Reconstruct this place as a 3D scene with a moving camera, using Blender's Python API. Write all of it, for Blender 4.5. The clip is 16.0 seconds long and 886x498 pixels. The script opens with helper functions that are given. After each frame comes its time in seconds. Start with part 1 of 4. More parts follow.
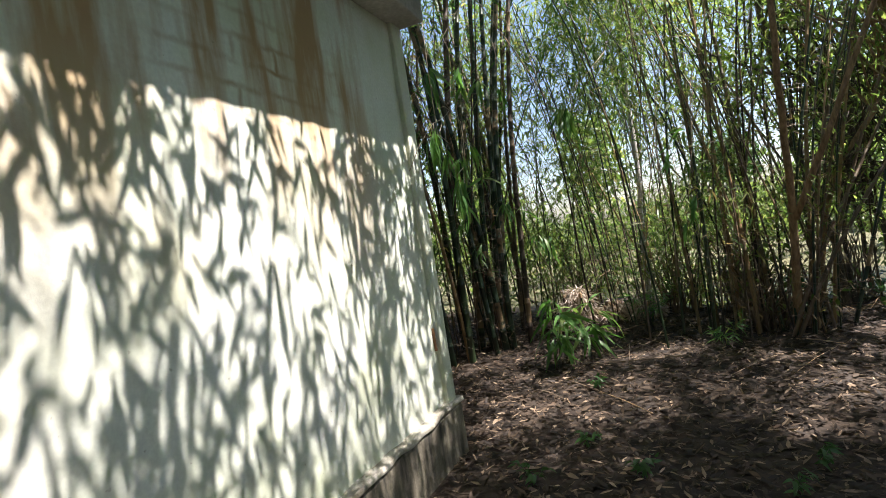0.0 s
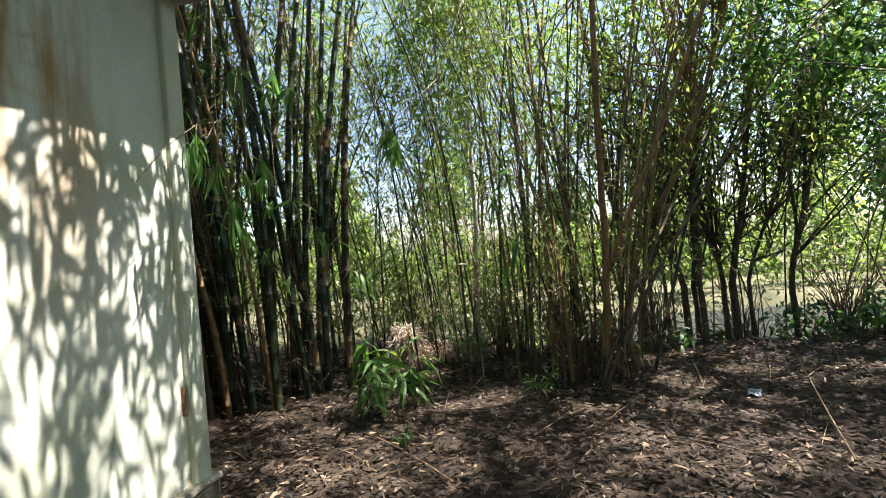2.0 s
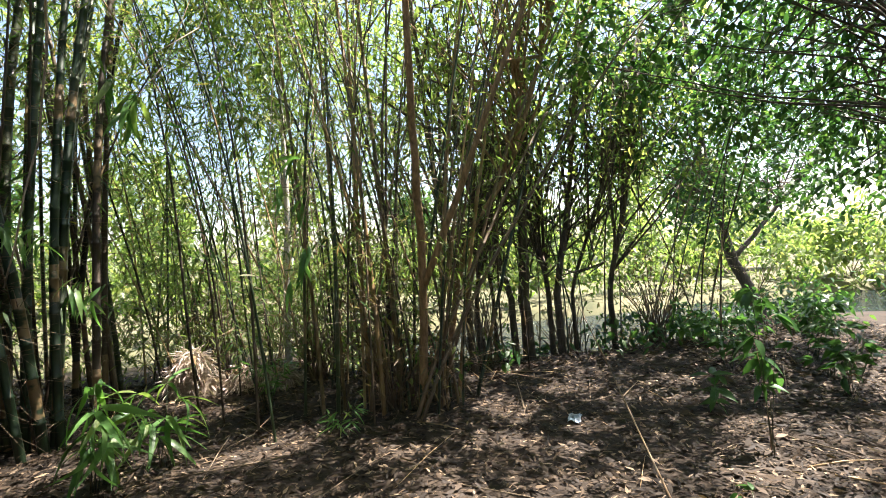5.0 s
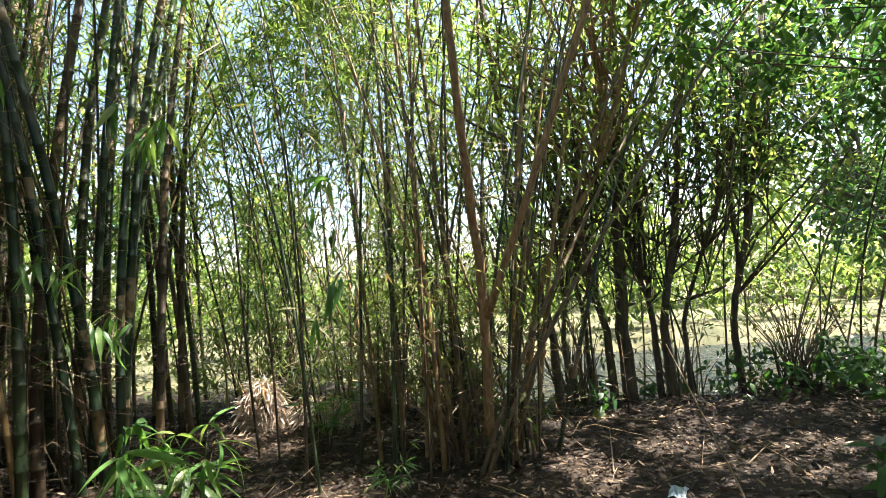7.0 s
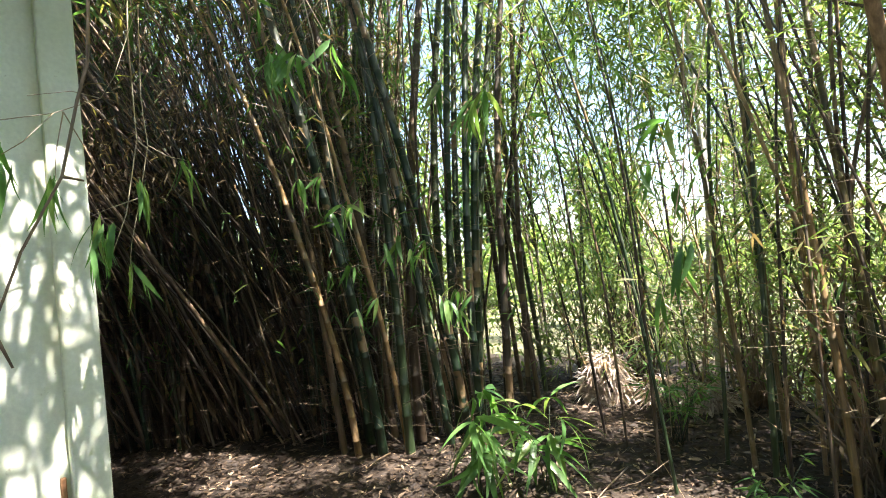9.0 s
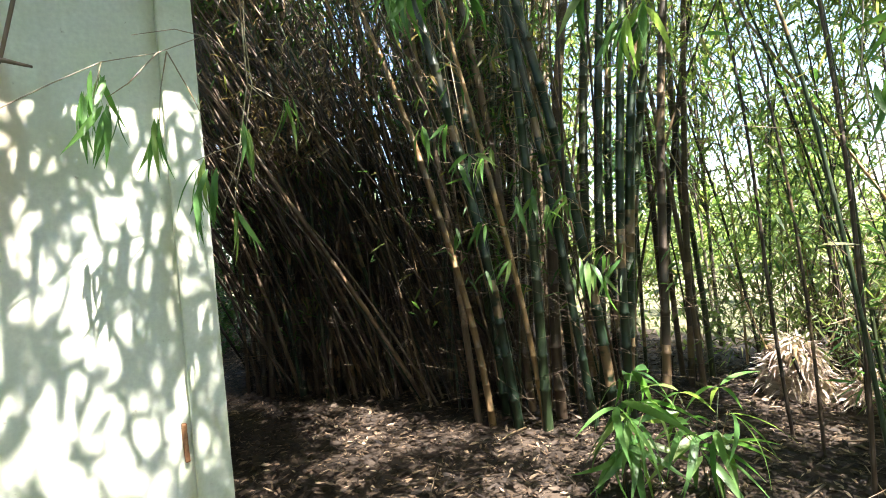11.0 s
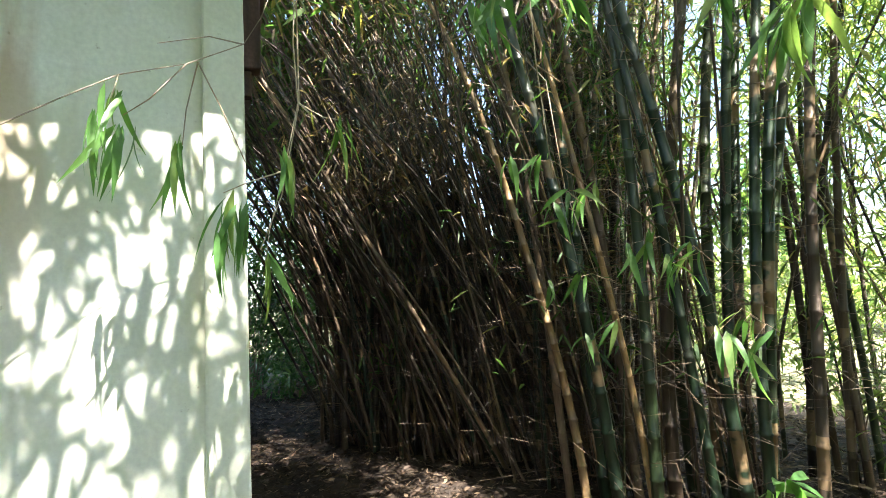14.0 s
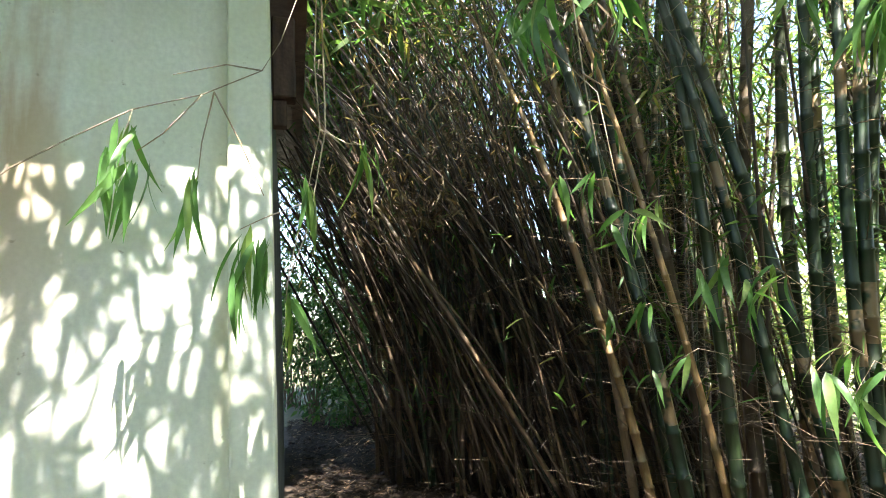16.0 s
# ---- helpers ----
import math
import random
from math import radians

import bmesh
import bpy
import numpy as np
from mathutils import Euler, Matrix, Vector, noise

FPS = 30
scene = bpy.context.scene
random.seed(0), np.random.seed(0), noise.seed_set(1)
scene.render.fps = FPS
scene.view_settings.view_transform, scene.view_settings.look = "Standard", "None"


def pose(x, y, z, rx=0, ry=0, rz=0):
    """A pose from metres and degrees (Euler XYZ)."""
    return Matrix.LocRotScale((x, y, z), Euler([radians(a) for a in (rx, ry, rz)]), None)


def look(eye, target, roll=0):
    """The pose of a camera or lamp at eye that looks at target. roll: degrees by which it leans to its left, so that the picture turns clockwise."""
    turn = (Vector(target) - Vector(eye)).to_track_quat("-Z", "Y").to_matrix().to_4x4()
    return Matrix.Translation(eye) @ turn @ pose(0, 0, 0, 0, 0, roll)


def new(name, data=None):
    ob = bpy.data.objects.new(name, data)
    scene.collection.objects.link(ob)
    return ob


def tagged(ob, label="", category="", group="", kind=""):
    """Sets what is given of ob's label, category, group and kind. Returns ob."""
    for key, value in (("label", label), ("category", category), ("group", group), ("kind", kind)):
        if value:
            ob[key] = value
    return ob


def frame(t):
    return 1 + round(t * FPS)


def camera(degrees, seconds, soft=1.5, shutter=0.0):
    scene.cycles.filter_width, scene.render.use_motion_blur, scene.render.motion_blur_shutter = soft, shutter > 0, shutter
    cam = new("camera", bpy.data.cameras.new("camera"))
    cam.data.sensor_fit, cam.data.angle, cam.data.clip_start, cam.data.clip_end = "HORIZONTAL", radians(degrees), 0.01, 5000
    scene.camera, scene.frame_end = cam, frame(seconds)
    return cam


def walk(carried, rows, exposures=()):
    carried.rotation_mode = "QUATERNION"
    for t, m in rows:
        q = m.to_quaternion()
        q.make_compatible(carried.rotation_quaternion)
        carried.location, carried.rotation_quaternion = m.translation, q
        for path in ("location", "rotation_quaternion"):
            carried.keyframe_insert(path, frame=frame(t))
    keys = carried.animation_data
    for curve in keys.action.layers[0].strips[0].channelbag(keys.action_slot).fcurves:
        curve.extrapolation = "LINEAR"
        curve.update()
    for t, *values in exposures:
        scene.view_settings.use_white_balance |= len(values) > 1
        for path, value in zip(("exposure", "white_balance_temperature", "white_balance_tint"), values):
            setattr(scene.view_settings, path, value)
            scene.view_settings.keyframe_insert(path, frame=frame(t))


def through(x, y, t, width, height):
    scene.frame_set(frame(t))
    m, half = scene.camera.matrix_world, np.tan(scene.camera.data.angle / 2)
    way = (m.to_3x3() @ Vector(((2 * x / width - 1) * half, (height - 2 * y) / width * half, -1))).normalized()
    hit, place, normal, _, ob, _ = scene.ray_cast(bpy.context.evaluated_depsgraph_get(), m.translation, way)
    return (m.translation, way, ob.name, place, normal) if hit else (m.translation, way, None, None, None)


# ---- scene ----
LENS = 80.8
PATH = [
    (0, (1.272, 0.956, 1.44), (0.487, 2.796, 1.412), -8.7),
    (0.5, (1.403, 1.131, 1.452), (0.622, 2.972, 1.399), -8.5),
    (1, (1.483, 1.28, 1.474), (0.806, 3.161, 1.415), -7.2),
    (1.5, (1.498, 1.457, 1.458), (1.016, 3.398, 1.436), -5.4),
    (2, (1.508, 1.588, 1.477), (1.246, 3.571, 1.479), -4.6),
    (2.5, (1.533, 1.65, 1.48), (1.435, 3.648, 1.452), -5.2),
    (3, (1.584, 1.781, 1.427), (1.578, 3.781, 1.385), -5.5),
    (3.5, (1.712, 1.967, 1.429), (1.775, 3.966, 1.394), -4.7),
    (4, (1.74, 2.107, 1.449), (1.947, 4.096, 1.414), -4.1),
    (4.2, (1.748, 2.2, 1.438), (2.031, 4.179, 1.411), -3.9),
    (6.3, (2.293, 2.805, 1.477), (2.597, 4.782, 1.493), -3.4),
    (6.5, (2.31, 2.874, 1.481), (2.539, 4.86, 1.526), -3.5),
    (7, (2.374, 3.056, 1.499), (2.247, 5.05, 1.586), -4.2),
    (7.5, (2.451, 3.163, 1.499), (1.925, 5.091, 1.591), -4.4),
    (8, (2.459, 3.195, 1.482), (1.629, 5.014, 1.549), -5.0),
    (8.5, (2.371, 3.329, 1.47), (1.297, 5.014, 1.548), -6.1),
    (9, (2.239, 3.462, 1.517), (0.963, 5.0, 1.589), -6.3),
    (9.5, (2.163, 3.5, 1.499), (0.744, 4.909, 1.547), -6.3),
    (10, (2.089, 3.587, 1.482), (0.565, 4.882, 1.508), -6.5),
    (12.3, (1.992, 3.974, 1.443), (0.251, 4.958, 1.440), -3.3),
    (12.5, (1.953, 3.980, 1.474), (0.224, 4.985, 1.468), -3.2),
    (13, (1.834, 3.985, 1.479), (0.108, 4.994, 1.526), -3.1),
    (13.5, (1.747, 4.008, 1.489), (-0.023, 4.932, 1.615), -3.0),
    (14, (1.644, 4.082, 1.520), (-0.181, 4.880, 1.705), -3.0),
    (14.5, (1.553, 4.192, 1.542), (-0.314, 4.881, 1.745), -3.5),
    (15, (1.532, 4.218, 1.520), (-0.359, 4.834, 1.733), -3.4),
    (15.5, (1.523, 4.217, 1.520), (-0.372, 4.804, 1.770), -3.3),
    (16, (1.512, 4.206, 1.571), (-0.380, 4.793, 1.849), -3.6),
]
cam = camera(LENS, 16.0, soft=0.95)
walk(cam, [(t, look(eye, aim, roll)) for t, eye, aim, roll in PATH],
     exposures=[(0, 1.8, 6500, 16), (1, 1.75, 6500, 15), (2.5, 2.18, 6700, 14), (4.2, 2.4, 6800, 14), (6.5, 2.42, 6900, 13), (7.0, 2.55, 6900, 13), (8.0, 3.0, 6800, 14), (9, 3.08, 6700, 14), (12.5, 3.28, 6600, 13), (16, 3.47, 6600, 13)])

# ---------------------------------------------------------------- light
SUN = Vector((0.52, 0.06, 1.0)).normalized()
world = bpy.data.worlds.new("world")
scene.world = world
world.use_nodes = True
wn = world.node_tree.nodes
sky = wn.new("ShaderNodeTexSky")
sky.sky_type = 'NISHITA'
sky.sun_disc = False
sky.sun_elevation = math.asin(SUN.z)
sky.sun_rotation = math.atan2(SUN.x, SUN.y)
sky.altitude, sky.air_density, sky.dust_density = 50, 1.0, 1.5
world.node_tree.links.new(sky.outputs[0], wn["Background"].inputs[0])
wn["Background"].inputs[1].default_value = 0.09
sun_data = bpy.data.lights.new("sun", 'SUN')
sun_data.energy, sun_data.angle, sun_data.color = 5.0, radians(0.55), (1.0, 0.96, 0.90)
sun = new("sun", sun_data)
sun.matrix_world = look((0, 0, 30), tuple(Vector((0, 0, 30)) - SUN))


# ---------------------------------------------------------------- materials
def material(name, rough=0.7, metal=0.0):
    m = bpy.data.materials.new(name)
    m.use_nodes = True
    nt = m.node_tree
    b = nt.nodes["Principled BSDF"]
    b.inputs["Roughness"].default_value = rough
    b.inputs["Metallic"].default_value = metal
    return m, nt, b


def node(nt, kind, **values):
    n = nt.nodes.new(kind)
    for k, v in values.items():
        n.inputs[k].default_value = v
    return n


def ramp(nt, fac, stops):
    r = nt.nodes.new("ShaderNodeValToRGB")
    els = r.color_ramp.elements
    while len(els) < len(stops):
        els.new(0.5)
    for e, (p, c) in zip(els, stops):
        e.position, e.color = p, (*c, 1)
    nt.links.new(fac, r.inputs[0])
    return r.outputs[0]


def grey(v):
    return (v, v, v)


def noise_of(nt, scale, detail=4, coord="Object", stretch=None, rough=0.55):
    tc = nt.nodes.new("ShaderNodeTexCoord")
    out = tc.outputs[coord]
    if stretch:
        mp = nt.nodes.new("ShaderNodeMapping")
        mp.inputs["Scale"].default_value = stretch
        nt.links.new(out, mp.inputs[0])
        out = mp.outputs[0]
    n = node(nt, "ShaderNodeTexNoise", Scale=scale, Detail=detail, Roughness=rough)
    nt.links.new(out, n.inputs["Vector"])
    return n.outputs["Fac"]


def mixed(nt, fac, a, b, kind='MIX'):
    m = nt.nodes.new("ShaderNodeMix")
    m.data_type, m.blend_type = 'RGBA', kind
    for sock, v in ((m.inputs["Factor"], fac), (m.inputs["A"], a), (m.inputs["B"], b)):
        if isinstance(v, (int, float)):
            sock.default_value = v
        elif isinstance(v, tuple):
            sock.default_value = (*v, 1)
        else:
            nt.links.new(v, sock)
    return m.outputs["Result"]


def maths(nt, op, a, b=0.0, clamp=False):
    m = nt.nodes.new("ShaderNodeMath")
    m.operation, m.use_clamp = op, clamp
    for sock, v in ((m.inputs[0], a), (m.inputs[1], b)):
        if isinstance(v, (int, float)):
            sock.default_value = v
        else:
            nt.links.new(v, sock)
    return m.outputs[0]


def bump(nt, b, height, strength=0.3, distance=0.01):
    n = node(nt, "ShaderNodeBump", Strength=strength, Distance=distance)
    nt.links.new(height, n.inputs["Height"])
    nt.links.new(n.outputs[0], b.inputs["Normal"])


def leaf_material(name, stops, through=0.45, rough=0.45, source="island"):
    """Thin leaf: gloss over a reflecting and light-passing body; hue varies from leaf to leaf."""
    m, nt, b = material(name, rough)
    if source == "island":
        rnd = nt.nodes.new("ShaderNodeNewGeometry").outputs["Random Per Island"]
    else:
        rnd = nt.nodes.new("ShaderNodeObjectInfo").outputs["Random"]
    col = ramp(nt, rnd, stops)
    vein = ramp(nt, noise_of(nt, 45, 2), [(0.3, grey(0.75)), (0.7, grey(1.0))])
    col = mixed(nt, 1.0, col, vein, 'MULTIPLY')
    nt.links.new(col, b.inputs["Base Color"])
    if through > 0:
        tr = nt.nodes.new("ShaderNodeBsdfTranslucent")
        bright = mixed(nt, 1.0, col, (1.5, 1.6, 0.95), 'MULTIPLY')
        nt.links.new(bright, tr.inputs["Color"])
        mix = nt.nodes.new("ShaderNodeMixShader")
        mix.inputs[0].default_value = through
        nt.links.new(b.outputs[0], mix.inputs[1])
        nt.links.new(tr.outputs[0], mix.inputs[2])
        nt.links.new(mix.outputs[0], nt.nodes["Material Output"].inputs["Surface"])
    return m


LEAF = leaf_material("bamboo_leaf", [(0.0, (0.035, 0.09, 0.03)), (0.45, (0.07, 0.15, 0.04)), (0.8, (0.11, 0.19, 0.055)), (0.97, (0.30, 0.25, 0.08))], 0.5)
# Paler, yellower copy of the leaf colours, with sunlight put into the colour.
LEAF_SUN = leaf_material("sunlit_tone_leaf", [(0.0, (0.09, 0.15, 0.045)), (0.5, (0.16, 0.23, 0.07)), (0.9, (0.26, 0.31, 0.11)), (1.0, (0.42, 0.37, 0.17))], 0.6)
LEAF_DEAD = leaf_material("dead_bamboo_leaf", [(0.0, (0.10, 0.065, 0.035)), (0.6, (0.20, 0.14, 0.08)), (1.0, (0.34, 0.26, 0.16))], 0.35, 0.6)
LEAF_BROAD = leaf_material("broad_leaf", [(0.0, (0.025, 0.075, 0.025)), (0.6, (0.05, 0.125, 0.035)), (1.0, (0.11, 0.20, 0.05))], 0.45, 0.4)
LEAF_NEAR = leaf_material("near_leaf", [(0.0, (0.08, 0.19, 0.055)), (0.7, (0.13, 0.27, 0.075)), (1.0, (0.24, 0.32, 0.10))], 0.5, 0.38, "object")
LITTER = leaf_material("dry_leaf", [(0.0, (0.016, 0.010, 0.006)), (0.5, (0.040, 0.025, 0.014)), (0.85, (0.105, 0.068, 0.040)), (1.0, (0.36, 0.26, 0.17))], 0.1, 0.75)
DRY = leaf_material("dry_sheath", [(0.0, (0.50, 0.37, 0.31)), (1.0, (0.80, 0.70, 0.63))], 0.2, 0.6)


def culm_material(name, stops, rough=0.42):
    m, nt, b = material(name, rough)
    rnd = nt.nodes.new("ShaderNodeObjectInfo").outputs["Random"]
    col = ramp(nt, rnd, stops)
    streak = ramp(nt, noise_of(nt, 5, 5, stretch=(14, 14, 1)), [(0.3, grey(0.6)), (0.7, grey(1.15))])
    blotch = ramp(nt, noise_of(nt, 3.0, 3), [(0.5, grey(0.0)), (0.72, grey(0.7))])
    col = mixed(nt, 1.0, col, streak, 'MULTIPLY')
    col = mixed(nt, blotch, col, (0.09, 0.085, 0.065))
    tc = nt.nodes.new("ShaderNodeTexCoord")
    sep = nt.nodes.new("ShaderNodeSeparateXYZ")
    nt.links.new(tc.outputs["Object"], sep.inputs[0])
    cell = nt.nodes.new("ShaderNodeTexWhiteNoise")
    cell.noise_dimensions = '1D'
    step = maths(nt, 'FLOOR', maths(nt, 'DIVIDE', sep.outputs[2], 0.31))
    nt.links.new(maths(nt, 'ADD', step, maths(nt, 'MULTIPLY', rnd, 97.0)), cell.inputs["W"])
    sheath = maths(nt, 'MULTIPLY', maths(nt, 'GREATER_THAN', cell.outputs["Value"], 0.86), ramp(nt, noise_of(nt, 7, 3), [(0.42, grey(0)), (0.5, grey(0.8))]))
    col = mixed(nt, sheath, col, (0.26, 0.17, 0.09))
    nt.links.new(col, b.inputs["Base Color"])
    bump(nt, b, noise_of(nt, 30, 3, stretch=(6, 6, 1)), 0.2, 0.004)
    return m


CULM_GREEN = culm_material("green_culm", [(0.0, (0.013, 0.030, 0.014)), (0.5, (0.021, 0.044, 0.018)), (1.0, (0.055, 0.066, 0.026))])
CULM_DARK = culm_material("dark_culm", [(0.0, (0.022, 0.016, 0.011)), (0.6, (0.085, 0.057, 0.036)), (1.0, (0.22, 0.15, 0.09))], 0.6)
CULM_TAN = culm_material("dry_tan_culm", [(0.0, (0.34, 0.22, 0.11)), (1.0, (0.50, 0.34, 0.17))], 0.55)
CULM_OLIVE = culm_material("olive_tan_culm", [(0.0, (0.12, 0.09, 0.035)), (0.6, (0.27, 0.165, 0.07)), (1.0, (0.40, 0.245, 0.10))], 0.5)
TWIG_PALE = culm_material("pale_dry_twig", [(0.0, (0.36, 0.28, 0.18)), (1.0, (0.50, 0.42, 0.29))], 0.7)
TWIG = culm_material("dry_twig", [(0.0, (0.16, 0.11, 0.07)), (1.0, (0.30, 0.22, 0.14))], 0.7)


def bark_material(name, dark, light):
    m, nt, b = material(name, 0.85)
    f = noise_of(nt, 9, 6, stretch=(4, 4, 0.8), rough=0.65)
    nt.links.new(ramp(nt, f, [(0.3, dark), (0.7, light)]), b.inputs["Base Color"])
    bump(nt, b, f, 0.7, 0.02)
    return m


BARK = bark_material("dark_bark", (0.035, 0.028, 0.022), (0.13, 0.10, 0.075))
BARK_ORANGE = bark_material("orange_bark", (0.12, 0.07, 0.034), (0.42, 0.26, 0.13))
BARK_PALE = bark_material("pale_bark", (0.38, 0.36, 0.33), (0.66, 0.64, 0.60))


def plaster_material():
    """Weathered limewash: rust-brown runs, bared block joints, green algae low down and by the pilaster."""
    m, nt, b = material("limewash", 0.85)
    tc = nt.nodes.new("ShaderNodeTexCoord")
    sep = nt.nodes.new("ShaderNodeSeparateXYZ")
    nt.links.new(tc.outputs["Object"], sep.inputs[0])
    y, z = sep.outputs[1], sep.outputs[2]
    base = ramp(nt, noise_of(nt, 1.3, 6), [(0.3, (0.68, 0.71, 0.58)), (0.55, (0.79, 0.815, 0.71)), (0.75, (0.85, 0.86, 0.80))])
    grain = ramp(nt, noise_of(nt, 60, 4), [(0.3, grey(0.9)), (0.7, grey(1.05))])
    col = mixed(nt, 1.0, base, grain, 'MULTIPLY')
    algae = ramp(nt, noise_of(nt, 2.2, 6), [(0.47, grey(0)), (0.70, grey(0.6))])
    col = mixed(nt, algae, col, (0.60, 0.63, 0.43))
    tan = ramp(nt, noise_of(nt, 1.1, 5, stretch=(1, 1, 0.6)), [(0.52, grey(0)), (0.74, grey(0.45))])
    col = mixed(nt, tan, col, (0.62, 0.53, 0.37))
    low = maths(nt, 'MULTIPLY', maths(nt, 'SUBTRACT', 1.2, z), 0.6, True)
    moss = maths(nt, 'MULTIPLY', low, ramp(nt, noise_of(nt, 4, 6, stretch=(1, 1.6, 0.6)), [(0.42, grey(0)), (0.62, grey(1))]), True)
    col = mixed(nt, moss, col, (0.34, 0.38, 0.20))
    high = maths(nt, 'MULTIPLY', maths(nt, 'SUBTRACT', z, 1.25), 1.0, True)
    runs = ramp(nt, noise_of(nt, 2.6, 6, stretch=(1, 2.2, 0.35)), [(0.40, grey(0)), (0.56, grey(0.9))])
    away = maths(nt, 'MULTIPLY', maths(nt, 'SUBTRACT', 3.75, y), 3.0, True)
    rust = maths(nt, 'MULTIPLY', maths(nt, 'MULTIPLY', runs, high), away)
    col = mixed(nt, rust, col, (0.42, 0.245, 0.10))
    mp = nt.nodes.new("ShaderNodeCombineXYZ")
    nt.links.new(y, mp.inputs[0])
    nt.links.new(z, mp.inputs[1])
    br = node(nt, "ShaderNodeTexBrick", Scale=1.0)
    for k, v in (("Mortar Size", 0.022), ("Mortar Smooth", 1.0), ("Brick Width", 0.25), ("Row Height", 0.105)):
        br.inputs[k].default_value = v
    br.inputs["Color1"].default_value = br.inputs["Color2"].default_value = (0, 0, 0, 1)
    br.inputs["Mortar"].default_value = (1, 1, 1, 1)
    wob = node(nt, "ShaderNodeTexNoise", Scale=9.0, Detail=3.0)
    nt.links.new(tc.outputs["Object"], wob.inputs["Vector"])
    nt.links.new(mixed(nt, 0.05, mp.outputs[0], wob.outputs["Color"], 'ADD'), br.inputs["Vector"])
    wy = maths(nt, 'SUBTRACT', 1.0, maths(nt, 'MULTIPLY', maths(nt, 'ABSOLUTE', maths(nt, 'SUBTRACT', y, 2.75)), 1.3), True)
    wz = maths(nt, 'SUBTRACT', 1.0, maths(nt, 'MULTIPLY', maths(nt, 'ABSOLUTE', maths(nt, 'SUBTRACT', z, 2.25)), 2.2), True)
    joints = maths(nt, 'MULTIPLY', maths(nt, 'MULTIPLY', wy, wz), br.outputs["Color"])
    joints = maths(nt, 'MULTIPLY', joints, ramp(nt, noise_of(nt, 5, 4), [(0.35, grey(0.1)), (0.65, grey(1.3))]), True)
    col = mixed(nt, joints, col, (0.40, 0.27, 0.14))
    edge = maths(nt, 'SUBTRACT', 1.0, maths(nt, 'MULTIPLY', maths(nt, 'ABSOLUTE', maths(nt, 'SUBTRACT', y, 4.03)), 22.0), True)
    edge = maths(nt, 'MULTIPLY', edge, ramp(nt, noise_of(nt, 3, 5, stretch=(1, 1, 0.6)), [(0.42, grey(0)), (0.66, grey(0.6))]))
    col = mixed(nt, edge, col, (0.52, 0.48, 0.22))
    spots = ramp(nt, noise_of(nt, 26, 3), [(0.70, grey(0)), (0.78, grey(0.6))])
    col = mixed(nt, spots, col, (0.26, 0.21, 0.13))
    nt.links.new(col, b.inputs["Base Color"])
    bump(nt, b, noise_of(nt, 22, 6), 0.25, 0.008)
    return m


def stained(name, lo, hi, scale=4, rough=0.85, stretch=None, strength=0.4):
    m, nt, b = material(name, rough)
    f = noise_of(nt, scale, 6, stretch=stretch)
    c = ramp(nt, f, [(0.32, lo), (0.68, hi)])
    g = ramp(nt, noise_of(nt, scale * 12, 3), [(0.3, grey(0.8)), (0.7, grey(1.1))])
    nt.links.new(mixed(nt, 1.0, c, g, 'MULTIPLY'), b.inputs["Base Color"])
    bump(nt, b, noise_of(nt, scale * 6, 5), strength, 0.01)
    return m


PLASTER = plaster_material()
PLINTH = stained("grimy_plinth", (0.018, 0.017, 0.013), (0.30, 0.26, 0.19), 6, stretch=(1, 1.8, 0.35))
LEDGE = stained("crumbling_mortar", (0.22, 0.19, 0.14), (0.58, 0.54, 0.46), 9)
ROOTY = stained("bleached_root_mass", (0.20, 0.14, 0.10), (0.52, 0.42, 0.34), 14, stretch=(0.5, 0.5, 3))
CONCRETE = stained("grey_render", (0.45, 0.43, 0.41), (0.66, 0.64, 0.61), 3)
ROOF = stained("rusty_roof_sheet", (0.10, 0.06, 0.045), (0.22, 0.15, 0.11), 6, 0.6)
TIMBER_BROWN = stained("brown_timber", (0.03, 0.018, 0.014), (0.11, 0.062, 0.048), 6, 0.8, stretch=(4, 4, 0.6))
# Darkened render: the end wall's shade is put into this colour.
SHADED = stained("shade_toned_render", (0.05, 0.055, 0.055), (0.13, 0.14, 0.135), 3)
SOIL = stained("leaf_mould_soil", (0.016, 0.011, 0.007), (0.055, 0.036, 0.022), 3.5, 0.95, strength=0.9)
GRASSY = stained("grassy_bank", (0.05, 0.055, 0.02), (0.17, 0.155, 0.08), 1.2, 0.9)
PLASTIC = stained("pale_plastic_scrap", (0.22, 0.29, 0.38), (0.42, 0.48, 0.54), 8, 0.35)
WATER, wnt, wb = material("pond_water", 0.06)
wb.inputs["Base Color"].default_value = (0.012, 0.02, 0.022, 1)
wb.inputs["IOR"].default_value = 1.33
bump(wnt, wb, noise_of(wnt, 3.5, 3, stretch=(1, 2.5, 1)), 1.0, 0.14)


# ---------------------------------------------------------------- mesh helpers
def mesh_object(name, verts, faces, mat, parent=None, label="", smooth=False):
    me = bpy.data.meshes.new(name)
    me.from_pydata(verts, [], faces)
    me.materials.append(mat)
    if smooth:
        me.polygons.foreach_set("use_smooth", [True] * len(me.polygons))
    ob = new(name, me)
    if parent:
        ob.parent = parent
    return tagged(ob, label) if label else ob


def part(name, bm, mat, parent, label=""):
    me = bpy.data.meshes.new(name)
    bm.to_mesh(me)
    bm.free()
    me.materials.append(mat)
    ob = new(name, me)
    ob.parent = parent
    return tagged(ob, label) if label else ob


def placed(name, me, m, parent):
    ob = new(name, me)
    ob.parent = parent
    ob.matrix_local = m
    return ob


